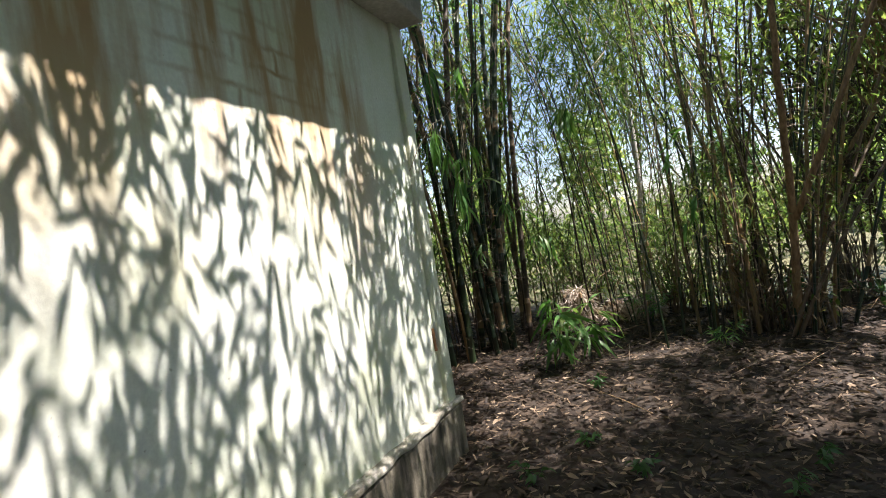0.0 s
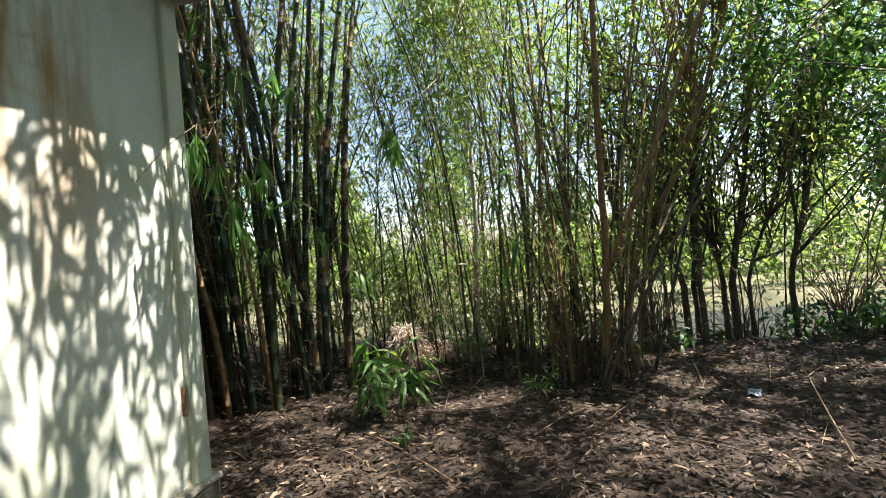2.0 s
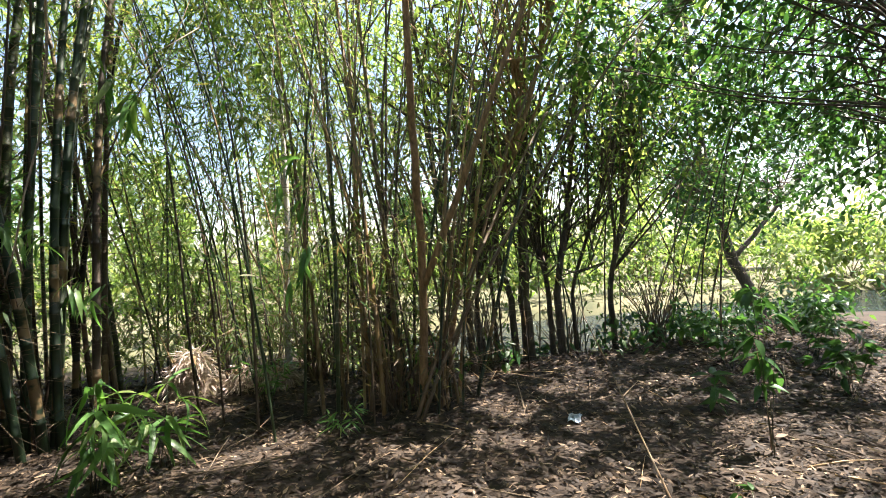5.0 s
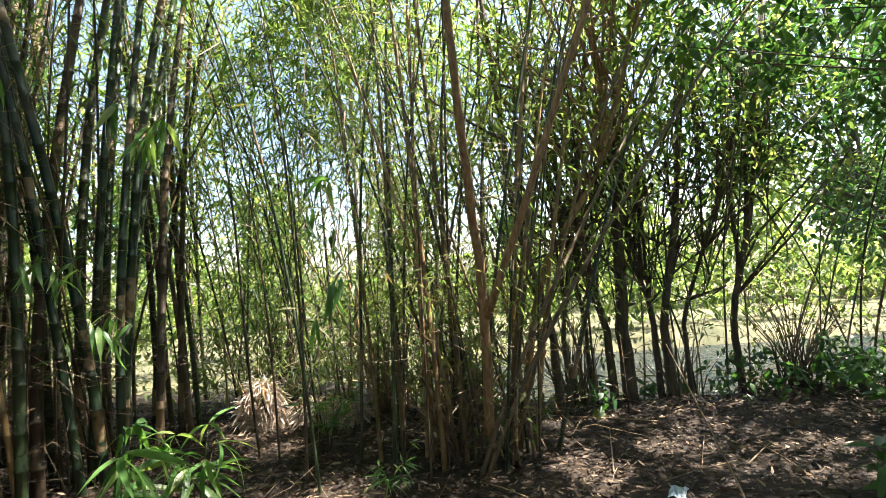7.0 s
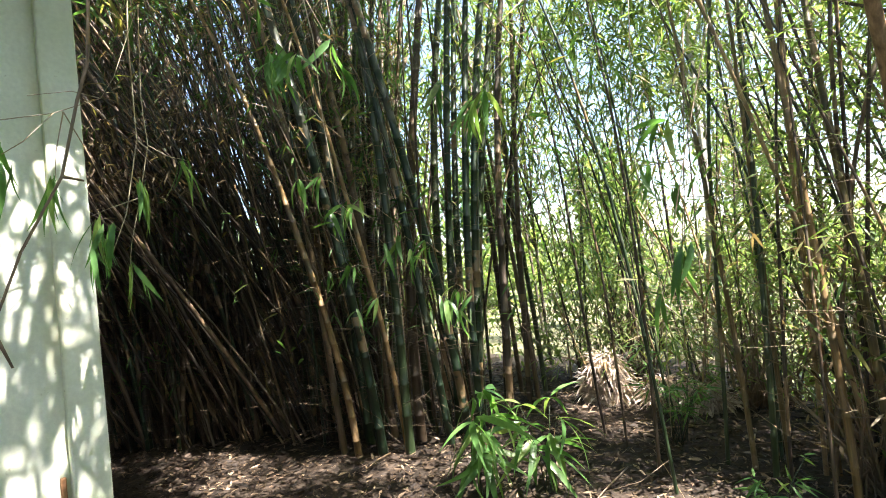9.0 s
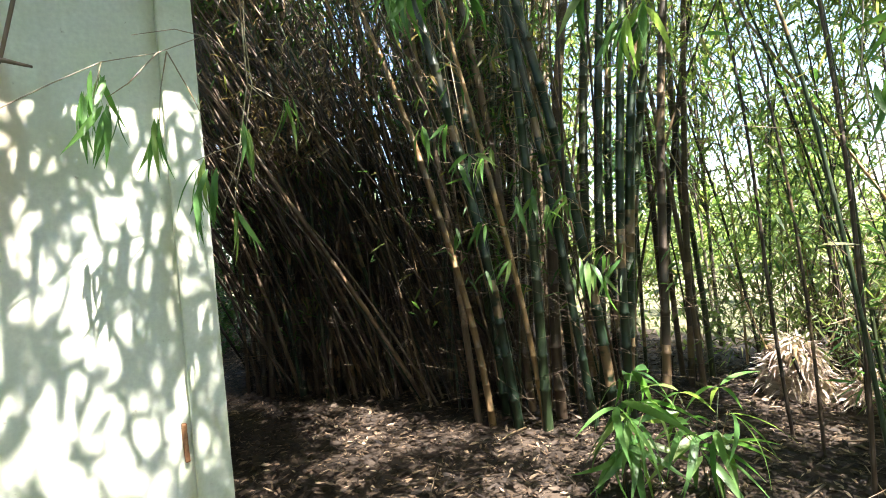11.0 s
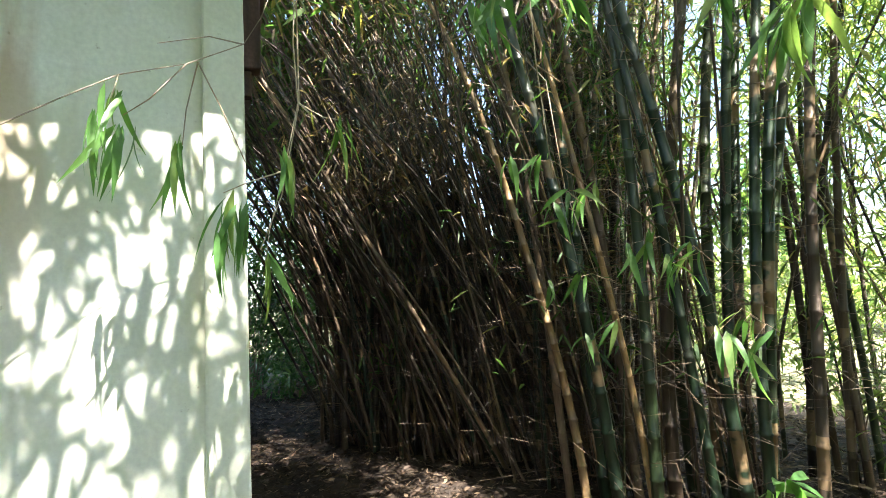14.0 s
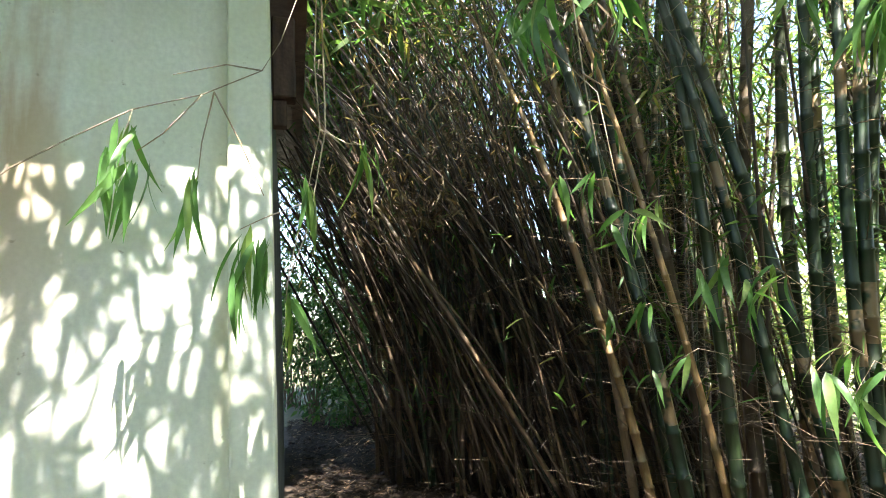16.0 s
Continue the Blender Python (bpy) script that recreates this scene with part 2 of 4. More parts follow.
def box(name, lo, hi, mat, bevel=0.006, parent=None, label="", wear=0.0, cuts=0):
    """A slab between two corners with softened, slightly worn edges."""
    bm = bmesh.new()
    bmesh.ops.create_cube(bm, size=1)
    for v in bm.verts:
        v.co = [lo[i] + (v.co[i] + 0.5) * (hi[i] - lo[i]) for i in range(3)]
    if cuts:
        longest = max(range(3), key=lambda i: hi[i] - lo[i])
        es = [e for e in bm.edges if abs(e.verts[0].co[longest] - e.verts[1].co[longest]) > 0.5 * (hi[longest] - lo[longest])]
        bmesh.ops.subdivide_edges(bm, edges=es, cuts=cuts, use_grid_fill=True)
    bmesh.ops.bevel(bm, geom=[e for e in bm.edges if len(e.link_faces) == 2 and e.calc_face_angle(0) > 0.5], offset=bevel, segments=2, profile=0.5, affect='EDGES')
    if wear:
        for v in bm.verts:
            v.co += Vector(noise.noise_vector(v.co * 7)) * wear
    me = bpy.data.meshes.new(name)
    bm.to_mesh(me)
    bm.free()
    me.materials.append(mat)
    ob = new(name, me)
    if parent:
        ob.parent = parent
    return tagged(ob, label) if label else ob


def unit(a):
    return a / np.maximum(np.linalg.norm(a, axis=-1, keepdims=True), 1e-9)


def tubes(name, paths, radii, mat, parent=None, sides=5, label="", tip=0.35):
    """Many round stems in one mesh: paths is a list of point rows, radii the root radius of each."""
    vs, fs, base = [], [], 0
    for pts, r in zip(paths, radii):
        pts = np.asarray(pts, float)
        n = len(pts)
        d = unit(np.gradient(pts, axis=0))
        ref = np.where(np.abs(d[:, 2:3]) > 0.9, np.array([[1.0, 0, 0]]), np.array([[0, 0, 1.0]]))
        u = unit(np.cross(d, ref))
        w = np.cross(d, u)
        rr = np.linspace(1, tip, n) * np.asarray(r) if np.ndim(r) == 0 else np.asarray(r)
        a = np.arange(sides) * 2 * np.pi / sides
        ring = pts[:, None] + rr[:, None, None] * (u[:, None] * np.cos(a)[None, :, None] + w[:, None] * np.sin(a)[None, :, None])
        vs.append(ring.reshape(-1, 3))
        for i in range(n - 1):
            for k in range(sides):
                k2 = (k + 1) % sides
                fs.append((base + i * sides + k, base + i * sides + k2, base + (i + 1) * sides + k2, base + (i + 1) * sides + k))
        fs.append(tuple(base + (n - 1) * sides + k for k in range(sides)))
        fs.append(tuple(base + k for k in reversed(range(sides))))
        base += n * sides
    return mesh_object(name, np.concatenate(vs).tolist(), fs, mat, parent, label, True)


# openings in the canopy through which the sun reaches the stump and the litter: x, y on the ground, width
GAPS = [(0.0, 8.5, 0.36), (-1.41, 6.06, 0.13), (0.85, 6.36, 0.12), (1.19, 6.53, 0.15), (1.39, 6.97, 0.10), (3.05, 7.11, 0.15), (3.5, 8.3, 0.12), (3.04, 8.1, 0.10),
        (0.25, 6.69, 0.10), (4.3, 5.3, 0.26), (3.9, 4.75, 0.20), (4.7, 5.9, 0.18), (3.3, 5.9, 0.12), (3.2, 6.9, 0.17), (3.9, 7.4, 0.18), (2.9, 6.2, 0.13), (3.6, 6.3, 0.13), (1.3, 6.9, 0.16), (1.0, 6.5, 0.13), (2.1, 6.2, 0.11), (4.9, 7.2, 0.16), (1.46, 7.05, 0.12), (4.11, 6.76, 0.10), (1.95, 4.6, 0.12), (0.9, 5.6, 0.10), (-0.9, 6.3, 0.10), (0.45, 7.7, 0.16), (0.6, 8.7, 0.16), (-0.6, 5.7, 0.10), (2.3, 5.5, 0.12)]


def open_to_sun(pos):
    """Keeps the leaves that do not stand in one of the canopy's ragged openings."""
    keep = np.ones(len(pos), bool)
    for x, y, w in GAPS:
        d = pos - np.array([x, y, 0.1])
        s = np.array(SUN)
        off = np.linalg.norm(d - (d @ s)[:, None] * s, axis=1)
        ragged = w * (1.5 + 0.4 * np.sin(pos[:, 0] * 5 + pos[:, 2] * 4))
        keep &= (off > ragged) | (pos[:, 2] < (0.8 if w > 0.3 else 1.7))
    return keep


def leaf_cloud(name, pos, along, up, length, width, mat, parent=None, label="", droop=0.15, kind=""):
    """Many pointed leaves, each a folded blade of six corners, in one mesh."""
    n = len(pos)
    if n > 400 and pos[:, 2].max() > 2.2:
        k = open_to_sun(pos)
        along, up, length, width = (np.broadcast_to(a, (n,) + np.shape(a)[1:])[k] for a in (along, up, length, width))
        pos, n = pos[k], int(k.sum())
    along = unit(along)
    side = unit(np.cross(along, up))
    nor = np.cross(side, along)
    L, W = np.broadcast_to(length, (n,))[:, None], np.broadcast_to(width, (n,))[:, None]
    down = np.array([[0, 0, -1.0]])
    v = np.empty((n, 6, 3))
    v[:, 0] = pos
    v[:, 1] = pos + along * L * 0.30 - side * W * 0.5 + nor * W * 0.12
    v[:, 2] = pos + along * L * 0.30 + side * W * 0.5 + nor * W * 0.12
    v[:, 3] = pos + along * L * 0.66 - side * W * 0.36 + down * L * droop * 0.4
    v[:, 4] = pos + along * L * 0.66 + side * W * 0.36 + down * L * droop * 0.4
    v[:, 5] = pos + along * L + down * L * droop
    idx = np.array([[0, 2, 1], [1, 2, 4], [1, 4, 3], [3, 4, 5]])
    f = (np.arange(n)[:, None, None] * 6 + idx).reshape(-1)
    me = bpy.data.meshes.new(name)
    me.vertices.add(n * 6)
    me.vertices.foreach_set("co", v.reshape(-1).astype(np.float32))
    m = n * 4
    me.loops.add(m * 3)
    me.loops.foreach_set("vertex_index", f.astype(np.int32))
    me.polygons.add(m)
    me.polygons.foreach_set("loop_start", np.arange(0, m * 3, 3, dtype=np.int32))
    me.update(calc_edges=True)
    me.materials.append(mat)
    ob = new(name, me)
    if parent:
        ob.parent = parent
    if label:
        tagged(ob, label)
    return tagged(ob, kind=kind) if kind else ob


def sprays(rng, centres, per, size, spread=0.10):
    """Leaves that hang in fans from the given twig ends: pos, along, up, length, width."""
    n = len(centres)
    c = np.repeat(centres, per, axis=0)
    fan = np.repeat(rng.uniform(0, 2 * np.pi, n), per) + rng.normal(0, 0.7, n * per)
    dip = rng.uniform(-0.15, 1.1, n * per)
    along = np.stack([np.cos(fan) * np.cos(dip), np.sin(fan) * np.cos(dip), -np.sin(dip)], 1)
    pos = c + rng.normal(0, spread, (n * per, 3))
    up = unit(np.array([[0, 0, 1.0]]) + rng.normal(0, 0.5, (n * per, 3)))
    L = size * rng.uniform(0.6, 1.25, n * per)
    return pos, along, up, L


# ---------------------------------------------------------------- building
def building():
    tagged(box("wall_east", (-0.45, -5.0, 0.30), (-0.20, 4.05, 2.95), PLASTER, 0.004), "weathered white limewashed wall with rust-brown stains and bared blocks", "wall", kind="structure")
    pil = box("pilaster", (-0.42, 4.045, 0.30), (-0.17, 4.175, 2.95), PLASTER, 0.008, wear=0.002, cuts=24)
    tagged(pil, "narrow limewashed corner pilaster with yellow-green streaks", "pilaster", kind="structure")
    # North end wall takes the dark render in place of real shade.
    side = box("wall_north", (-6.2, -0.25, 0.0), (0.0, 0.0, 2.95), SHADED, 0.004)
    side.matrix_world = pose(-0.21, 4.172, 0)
    tagged(side, "end wall of the building, render colour darkened for its shade", "wall", kind="structure")
    pl = box("plinth", (-0.46, -5.0, -0.1), (-0.15, 4.21, 0.35), PLINTH, 0.018, wear=0.009, cuts=80)
    tagged(pl, "rough grimy concrete plinth with chipped pale top edge", "plinth", kind="structure")
    cap = box("ledge", (-0.46, -5.0, 0.352), (-0.138, 4.222, 0.388), LEDGE, 0.012, wear=0.014, cuts=160)
    tagged(cap, "chipped pale mortar ledge on top of the plinth", "ledge", kind="structure")
    roof = tagged(new("roof"), "low roof with rendered eave beam and rusty sheet", "roof", kind="structure")
    box("eave_beam", (-0.44, -5.0, 2.90), (0.0, 4.20, 3.10), CONCRETE, 0.012, roof, "grey rendered eave beam", 0.003, 40)
    vs, fs = [], []
    ys = np.linspace(-5.1, 4.32, 190)
    for i, y in enumerate(ys):
        h = 0.006 * math.sin(i * math.pi / 2)
        vs += [(0.33, y, 3.11 + h), (-6.0, y + 0.15, 3.9 + h), (0.33, y, 3.125 + h), (-6.0, y + 0.15, 3.915 + h)]
        if i:
            a, b = 4 * (i - 1), 4 * i
            fs += [(a, a + 1, b + 1, b), (a + 2, b + 2, b + 3, a + 3), (a, b, b + 2, a + 2)]
    mesh_object("roof_sheet", vs, fs, ROOF, roof)
    strap = box("iron_strap", (-0.203, 4.012, 0.74), (-0.184, 4.030, 0.89), bark_rust, 0.004, wear=0.003, cuts=8)
    tagged(strap, "rusty iron strap set in the joint beside the pilaster", "strap")
    bracket = tagged(new("eave_bracket"), "weathered dark brown timber bracket under the eave", "bracket")
    bracket.matrix_world = pose(-0.21, 4.172, 0)
    box("post", (-0.55, 0.003, 2.56), (-0.47, 0.10, 2.93), TIMBER_BROWN, 0.008, bracket, "", 0.004, 12)
    box("block", (-0.54, 0.003, 2.44), (-0.49, 0.06, 2.556), TIMBER_BROWN, 0.006, bracket, "", 0.003, 6)
    # the far walls of the building, out of view, close the volume
    tagged(box("wall_south", (-6.2, -5.2, 0.0), (-0.46, -5.0, 2.95), PLASTER, 0.004), "limewashed far end wall of the building", "wall", kind="structure")
    tagged(box("wall_west", (-6.45, -5.0, 0.0), (-6.21, 4.17, 2.95), PLASTER, 0.004), "limewashed back wall of the building", "wall", kind="structure")


bark_rust = stained("rust", (0.16, 0.07, 0.03), (0.36, 0.18, 0.08), 12, 0.8)
building()


# ---------------------------------------------------------------- ground and pond
def bank(x):
    return 8.85 + 0.11 * (x - 3) + 0.25 * math.sin(x * 0.9)


def smooth(a, b, v):
    t = min(max((v - a) / (b - a), 0), 1)
    return t * t * (3 - 2 * t)


def ground_height(x, y):
    h = 0.05 * noise.noise((x * 0.45, y * 0.45, 0)) + 0.02 * noise.noise((x * 1.7, y * 1.7, 3)) - 0.01
    if x > -4:
        pond = smooth(0.8, 2.0, x) * smooth(bank(x), bank(x) + 0.9, y) * (1 - smooth(12.3, 13.6, y - 0.05 * x)) * (1 - smooth(16, 19, x))
        h -= 0.75 * pond
    far = smooth(17, 45, math.hypot(x - 2, y - 4))
    return h + far * (0.6 + 0.8 * noise.noise((x * 0.03, y * 0.03, 9)))


def ground():
    def axis(lo, hi, step):
        a = list(np.arange(lo, hi, step))
        near, e = [-6000, -900, -300, -120, -60, -35, -22, -15], [15, 22, 35, 60, 120, 300, 900, 6000]
        return [lo + v for v in near if lo + v < lo] + a + [hi + v for v in e]
    xs, ys = axis(-8, 18, 0.2), axis(-6, 20, 0.2)
    vs = [(x, y, ground_height(x, y)) for y in ys for x in xs]
    n = len(xs)
    fs = [(j * n + i, j * n + i + 1, (j + 1) * n + i + 1, (j + 1) * n + i) for j in range(len(ys) - 1) for i in range(n - 1)]
    ob = mesh_object("ground", vs, fs, SOIL, None, "", True)
    ob.data.materials.append(GRASSY)
    for p in ob.data.polygons:
        c = p.center
        if c.y > 10.5 or c.x > 12 or c.x < -8.5:
            p.material_index = 1
    tagged(ob, "dark earth floor under bamboo, grassy beyond the pond", "ground", kind="structure")
    w = mesh_object("water", [(0.5, 8.0, -0.28), (20, 8.0, -0.28), (20, 16, -0.28), (0.5, 16, -0.28)], [(0, 1, 2, 3)], WATER)
    tagged(w, "still pond water reflecting the sky", "water", kind="structure")


ground()
rng = np.random.default_rng(7)


def on_ground(p):
    return np.array([ground_height(x, y) for x, y in p])


# ---------------------------------------------------------------- bamboo
def culm_data(name, height, radius, bend, seed, mat, sides=7):
    r = np.random.default_rng(seed)
    zs, rs, z = [0.0], [1.06], 0.0
    while z < height - 0.3:
        z += r.uniform(0.24, 0.36) * (1 if radius > 0.015 else 0.8)
        zs += [z - 0.012, z, z + 0.012]
        rs += [1.0, 1.22, 0.98]
    zs.append(height)
    rs.append(0.9)
    zs, rs = np.array(zs), np.array(rs)
    taper = radius * (1 - 0.75 * (zs / height) ** 1.6)
    k = zs / height
    ph = r.uniform(0, 6.28, 2)
    px = bend * height * k ** 2.2 + 0.02 * np.sin(k * 9 + ph[0])
    py = 0.02 * np.sin(k * 7 + ph[1]) + 0.15 * bend * height * k ** 2
    pts = np.stack([px, py, zs], 1)
    a = np.arange(sides) * 2 * np.pi / sides
    ring = pts[:, None] + (taper * rs)[:, None, None] * np.stack([np.cos(a), np.sin(a), 0 * a], 1)[None]
    n = len(zs)
    fs = [(i * sides + j, i * sides + (j + 1) % sides, (i + 1) * sides + (j + 1) % sides, (i + 1) * sides + j) for i in range(n - 1) for j in range(sides)]
    fs += [tuple((n - 1) * sides + j for j in range(sides))]
    me = bpy.data.meshes.new(name)
    me.from_pydata(ring.reshape(-1, 3).tolist(), [], fs)
    me.polygons.foreach_set("use_smooth", [True] * len(me.polygons))
    me.materials.append(mat)
    return me, pts


KINDS = {}
for key, mat in (("green", CULM_GREEN), ("dark", CULM_DARK), ("tan", CULM_TAN), ("olive", CULM_OLIVE)):
    KINDS[key] = [culm_data("culm", 8.0, 0.030, b, 10 + i, mat) for i, b in enumerate((0.02, 0.06, 0.12))]
    KINDS[key + "_thin"] = [culm_data("culm", 5.5, 0.011, b, 30 + i, mat, 5) for i, b in enumerate((0.06, 0.14, 0.24))]


def bamboo_clump(label, stems, leaves, twigs=0, seed=0, leaf_mat=None, group="", leaf_size=0.15, twig_mat=None, per=6, spread=0.10, crowns=(), crown_size=0.24, crown_wide=0.15, dead=(), grain=0.9):
    """stems: rows of x, y, lean (degrees), lean heading (degrees, 0 = +x), scale, height scale, kind.
    leaves: (sprays, lowest height, reach, highest)."""
    r = np.random.default_rng(seed)
    cx, cy = np.mean([s[0] for s in stems]), np.mean([s[1] for s in stems])
    thing = tagged(new("bamboo_clump"), label, "bamboo", group)
    thing.location = (cx, cy, 0)
    paths = []
    for x, y, lean, head, sc, hs, kind in stems:
        me, pts = KINDS[kind][r.integers(3)]
        z0 = ground_height(x, y) - 0.03
        m = Matrix.Translation((x - cx, y - cy, z0)) @ Matrix.Rotation(radians(head), 4, 'Z') @ Matrix.Rotation(radians(lean), 4, 'Y') @ Matrix.Rotation(r.uniform(-0.6, 0.6), 4, 'Z') @ Matrix.Diagonal((sc, sc, hs, 1))
        placed("culm", me, m, thing)
        mm = np.array(m)
        paths.append((pts * 1.0) @ mm[:3, :3].T + mm[:3, 3] + np.array([cx, cy, 0]))
    low = []
    if twigs:
        tp, tr = [], []
        for _ in range(twigs):
            p = paths[r.integers(len(paths))]
            q = p[r.integers(1, len(p))]
            if q[2] > 4.5:
                q = p[r.integers(1, max(2, len(p) // 2))]
            d = unit(np.array([r.normal(), r.normal(), r.uniform(-0.2, 0.9)]))
            L = r.uniform(0.25, 0.9)
            mid = q + d * L * 0.5 + r.normal(0, 0.03, 3)
            end = q + d * L + np.array([0, 0, -0.12 * L]) + r.normal(0, 0.05, 3)
            tp.append([q, mid, end])
            tr.append(r.uniform(0.0015, 0.0035))
        ob = tubes("twig_tangle", tp, tr, twig_mat or TWIG, thing, 3, "thin dry side twigs")
        ob.location = (-cx, -cy, 0)
        tagged(ob, kind="stuff")
    n, zlow, reach, zhigh = leaves
    if n:
        cs = []
        while len(cs) < n:
            p = paths[r.integers(len(paths))]
            q = p[r.integers(len(p))]
            if zlow < q[2] < zhigh:
                k = 0.4 + 0.6 * q[2] / 8
                c = q + np.array([r.normal(0, reach * k), r.normal(0, reach * k), r.normal(-0.1, 0.25)])
                if c[2] > zlow and not (c[0] < 0.45 and c[1] < 4.5 and c[2] < 3.3) and math.hypot(c[0] - 1.9, c[1] - 2.8) > 1.6:
                    cs.append(c)
        pos, along, up, L = sprays(r, np.array(cs), per, leaf_size, spread)
        ob = leaf_cloud("leaves", pos, along, up, L, L * 0.125, leaf_mat or LEAF, thing, "drooping narrow bamboo leaves", kind="stuff")
        ob.location = (-cx, -cy, 0)
    for k, (boxes, size, mat, wide) in enumerate(((crowns, crown_size, leaf_mat or LEAF, crown_wide), (dead, 0.12, LEAF_DEAD, 0.12))):
        if not boxes:
            continue
        cs = []
        for lo, hi, count in boxes:
            c = r.uniform(lo, hi, (count * 3, 3))
            clump = np.array([noise.noise((a[0] * grain, a[1] * grain, a[2] * grain + seed)) for a in c])
            cs.append(c[np.argsort(-clump + r.normal(0, 0.25 if grain < 1 else 0.1, len(c)))[:count]])
        pos, along, up, L = sprays(r, np.concatenate(cs), 6, size, 0.16 if grain < 1 else 0.10)
        ob = leaf_cloud("dead_leaves" if k else "crown", pos, along, up, L, L * wide, mat, thing, "", kind="stuff")
        ob.location = (-cx, -cy, 0)
    return thing


def rows_in(seed, count, place, lean, head, scale, hs, kinds):
    r = np.random.default_rng(seed)
    out = []
    names, odds = zip(*kinds)
    for _ in range(count):
        x, y = place(r)
        out.append((x, y, min(abs(r.normal(lean[0], lean[1])), 27), r.normal(head[0], head[1]), r.uniform(*scale), r.uniform(*hs), names[r.choice(len(names), p=odds)]))
    return out


def strip(ax, ay, bx, by, depth):
    def f(r):
        t, d = r.uniform(), r.uniform(0, depth)
        nx, ny = -(by - ay), bx - ax
        k = math.hypot(nx, ny)
        return ax + (bx - ax) * t + nx / k * d + r.normal(0, 0.06), ay + (by - ay) * t + ny / k * d + r.normal(0, 0.06)
    return f


# the big dark clump beyond the wall: upright green culms and brown leaning ones
bamboo_clump("dense clump of dark green bamboo culms with tan dead ones",
             rows_in(1, 64, strip(-2.25, 6.5, -1.55, 7.1, 1.0), (4, 4), (150, 60), (0.75, 1.25), (0.85, 1.1), (("green", 0.62), ("dark", 0.30), ("tan", 0.08))),
             (1100, 2.6, 0.55, 8.5), 1400, 1, LEAF, leaf_size=0.18)
# The lower crown box is added to keep skylight off the grove's foot.
bamboo_clump("brown crowded bamboo culms leaning over towards the wall",
             rows_in(2, 190, strip(-4.2, 5.15, -2.0, 6.5, 1.4), (21, 9), (211, 32), (0.35, 0.8), (0.75, 1.0), (("dark", 0.85), ("tan", 0.03), ("green", 0.12))),
             (350, 3.4, 0.6, 8.0), 3600, 2, LEAF, crowns=[((-8.0, 4.8, 5.0), (-1.5, 7.6, 7.5), 1200), ((-6.0, 4.4, 3.9), (0.0, 5.7, 5.0), 450)], dead=[((-5.0, 4.8, 2.4), (-2.0, 6.4, 4.6), 420), ((-4.5, 5.6, 2.5), (-0.8, 7.5, 5.5), 380)])
bamboo_clump("dark leaning culms closing the gap behind the wall",
             rows_in(17, 90, strip(-5.0, 5.7, -4.1, 5.7, 1.0), (17, 8), (195, 30), (0.4, 0.8), (0.6, 0.9), (("dark", 0.9), ("green", 0.1))),
             (500, 1.0, 0.4, 6.0), 900, 17, LEAF, crowns=[((-8.0, 4.35, 2.3), (-5.0, 5.5, 4.4), 330)], crown_size=0.17, dead=[((-5.6, 5.2, 1.6), (-3.8, 6.4, 4.0), 160)])
bamboo_clump("close black upright culms at the dark foot of the grove",
             rows_in(18, 70, strip(-4.3, 5.35, -3.1, 5.7, 0.8), (3, 2.5), (150, 60), (0.6, 1.0), (0.5, 0.8), (("dark", 0.6), ("green", 0.4))),
             (420, 0.6, 0.4, 5.0), 300, 18, LEAF)
bamboo_clump("tangle of thin dry bamboo stems sloping across the clump",
             rows_in(12, 240, strip(-4.1, 5.3, -1.5, 6.8, 1.2), (18, 10), (214, 36), (0.6, 1.4), (0.8, 1.15), (("dark_thin", 0.975), ("tan_thin", 0.025))),
             (0, 3.0, 0.6, 8.0), 3800, 12, LEAF, twig_mat=CULM_DARK)
bamboo_clump("tight black-looking bamboo culms deep inside the grove",
             rows_in(3, 110, strip(-4.6, 7.3, -2.75, 8.2, 1.1), (4, 4), (120, 80), (0.7, 1.3), (0.8, 1.05), (("dark", 0.7), ("green", 0.3))),
             (1400, 0.8, 0.5, 8.0), 300, 3, LEAF)
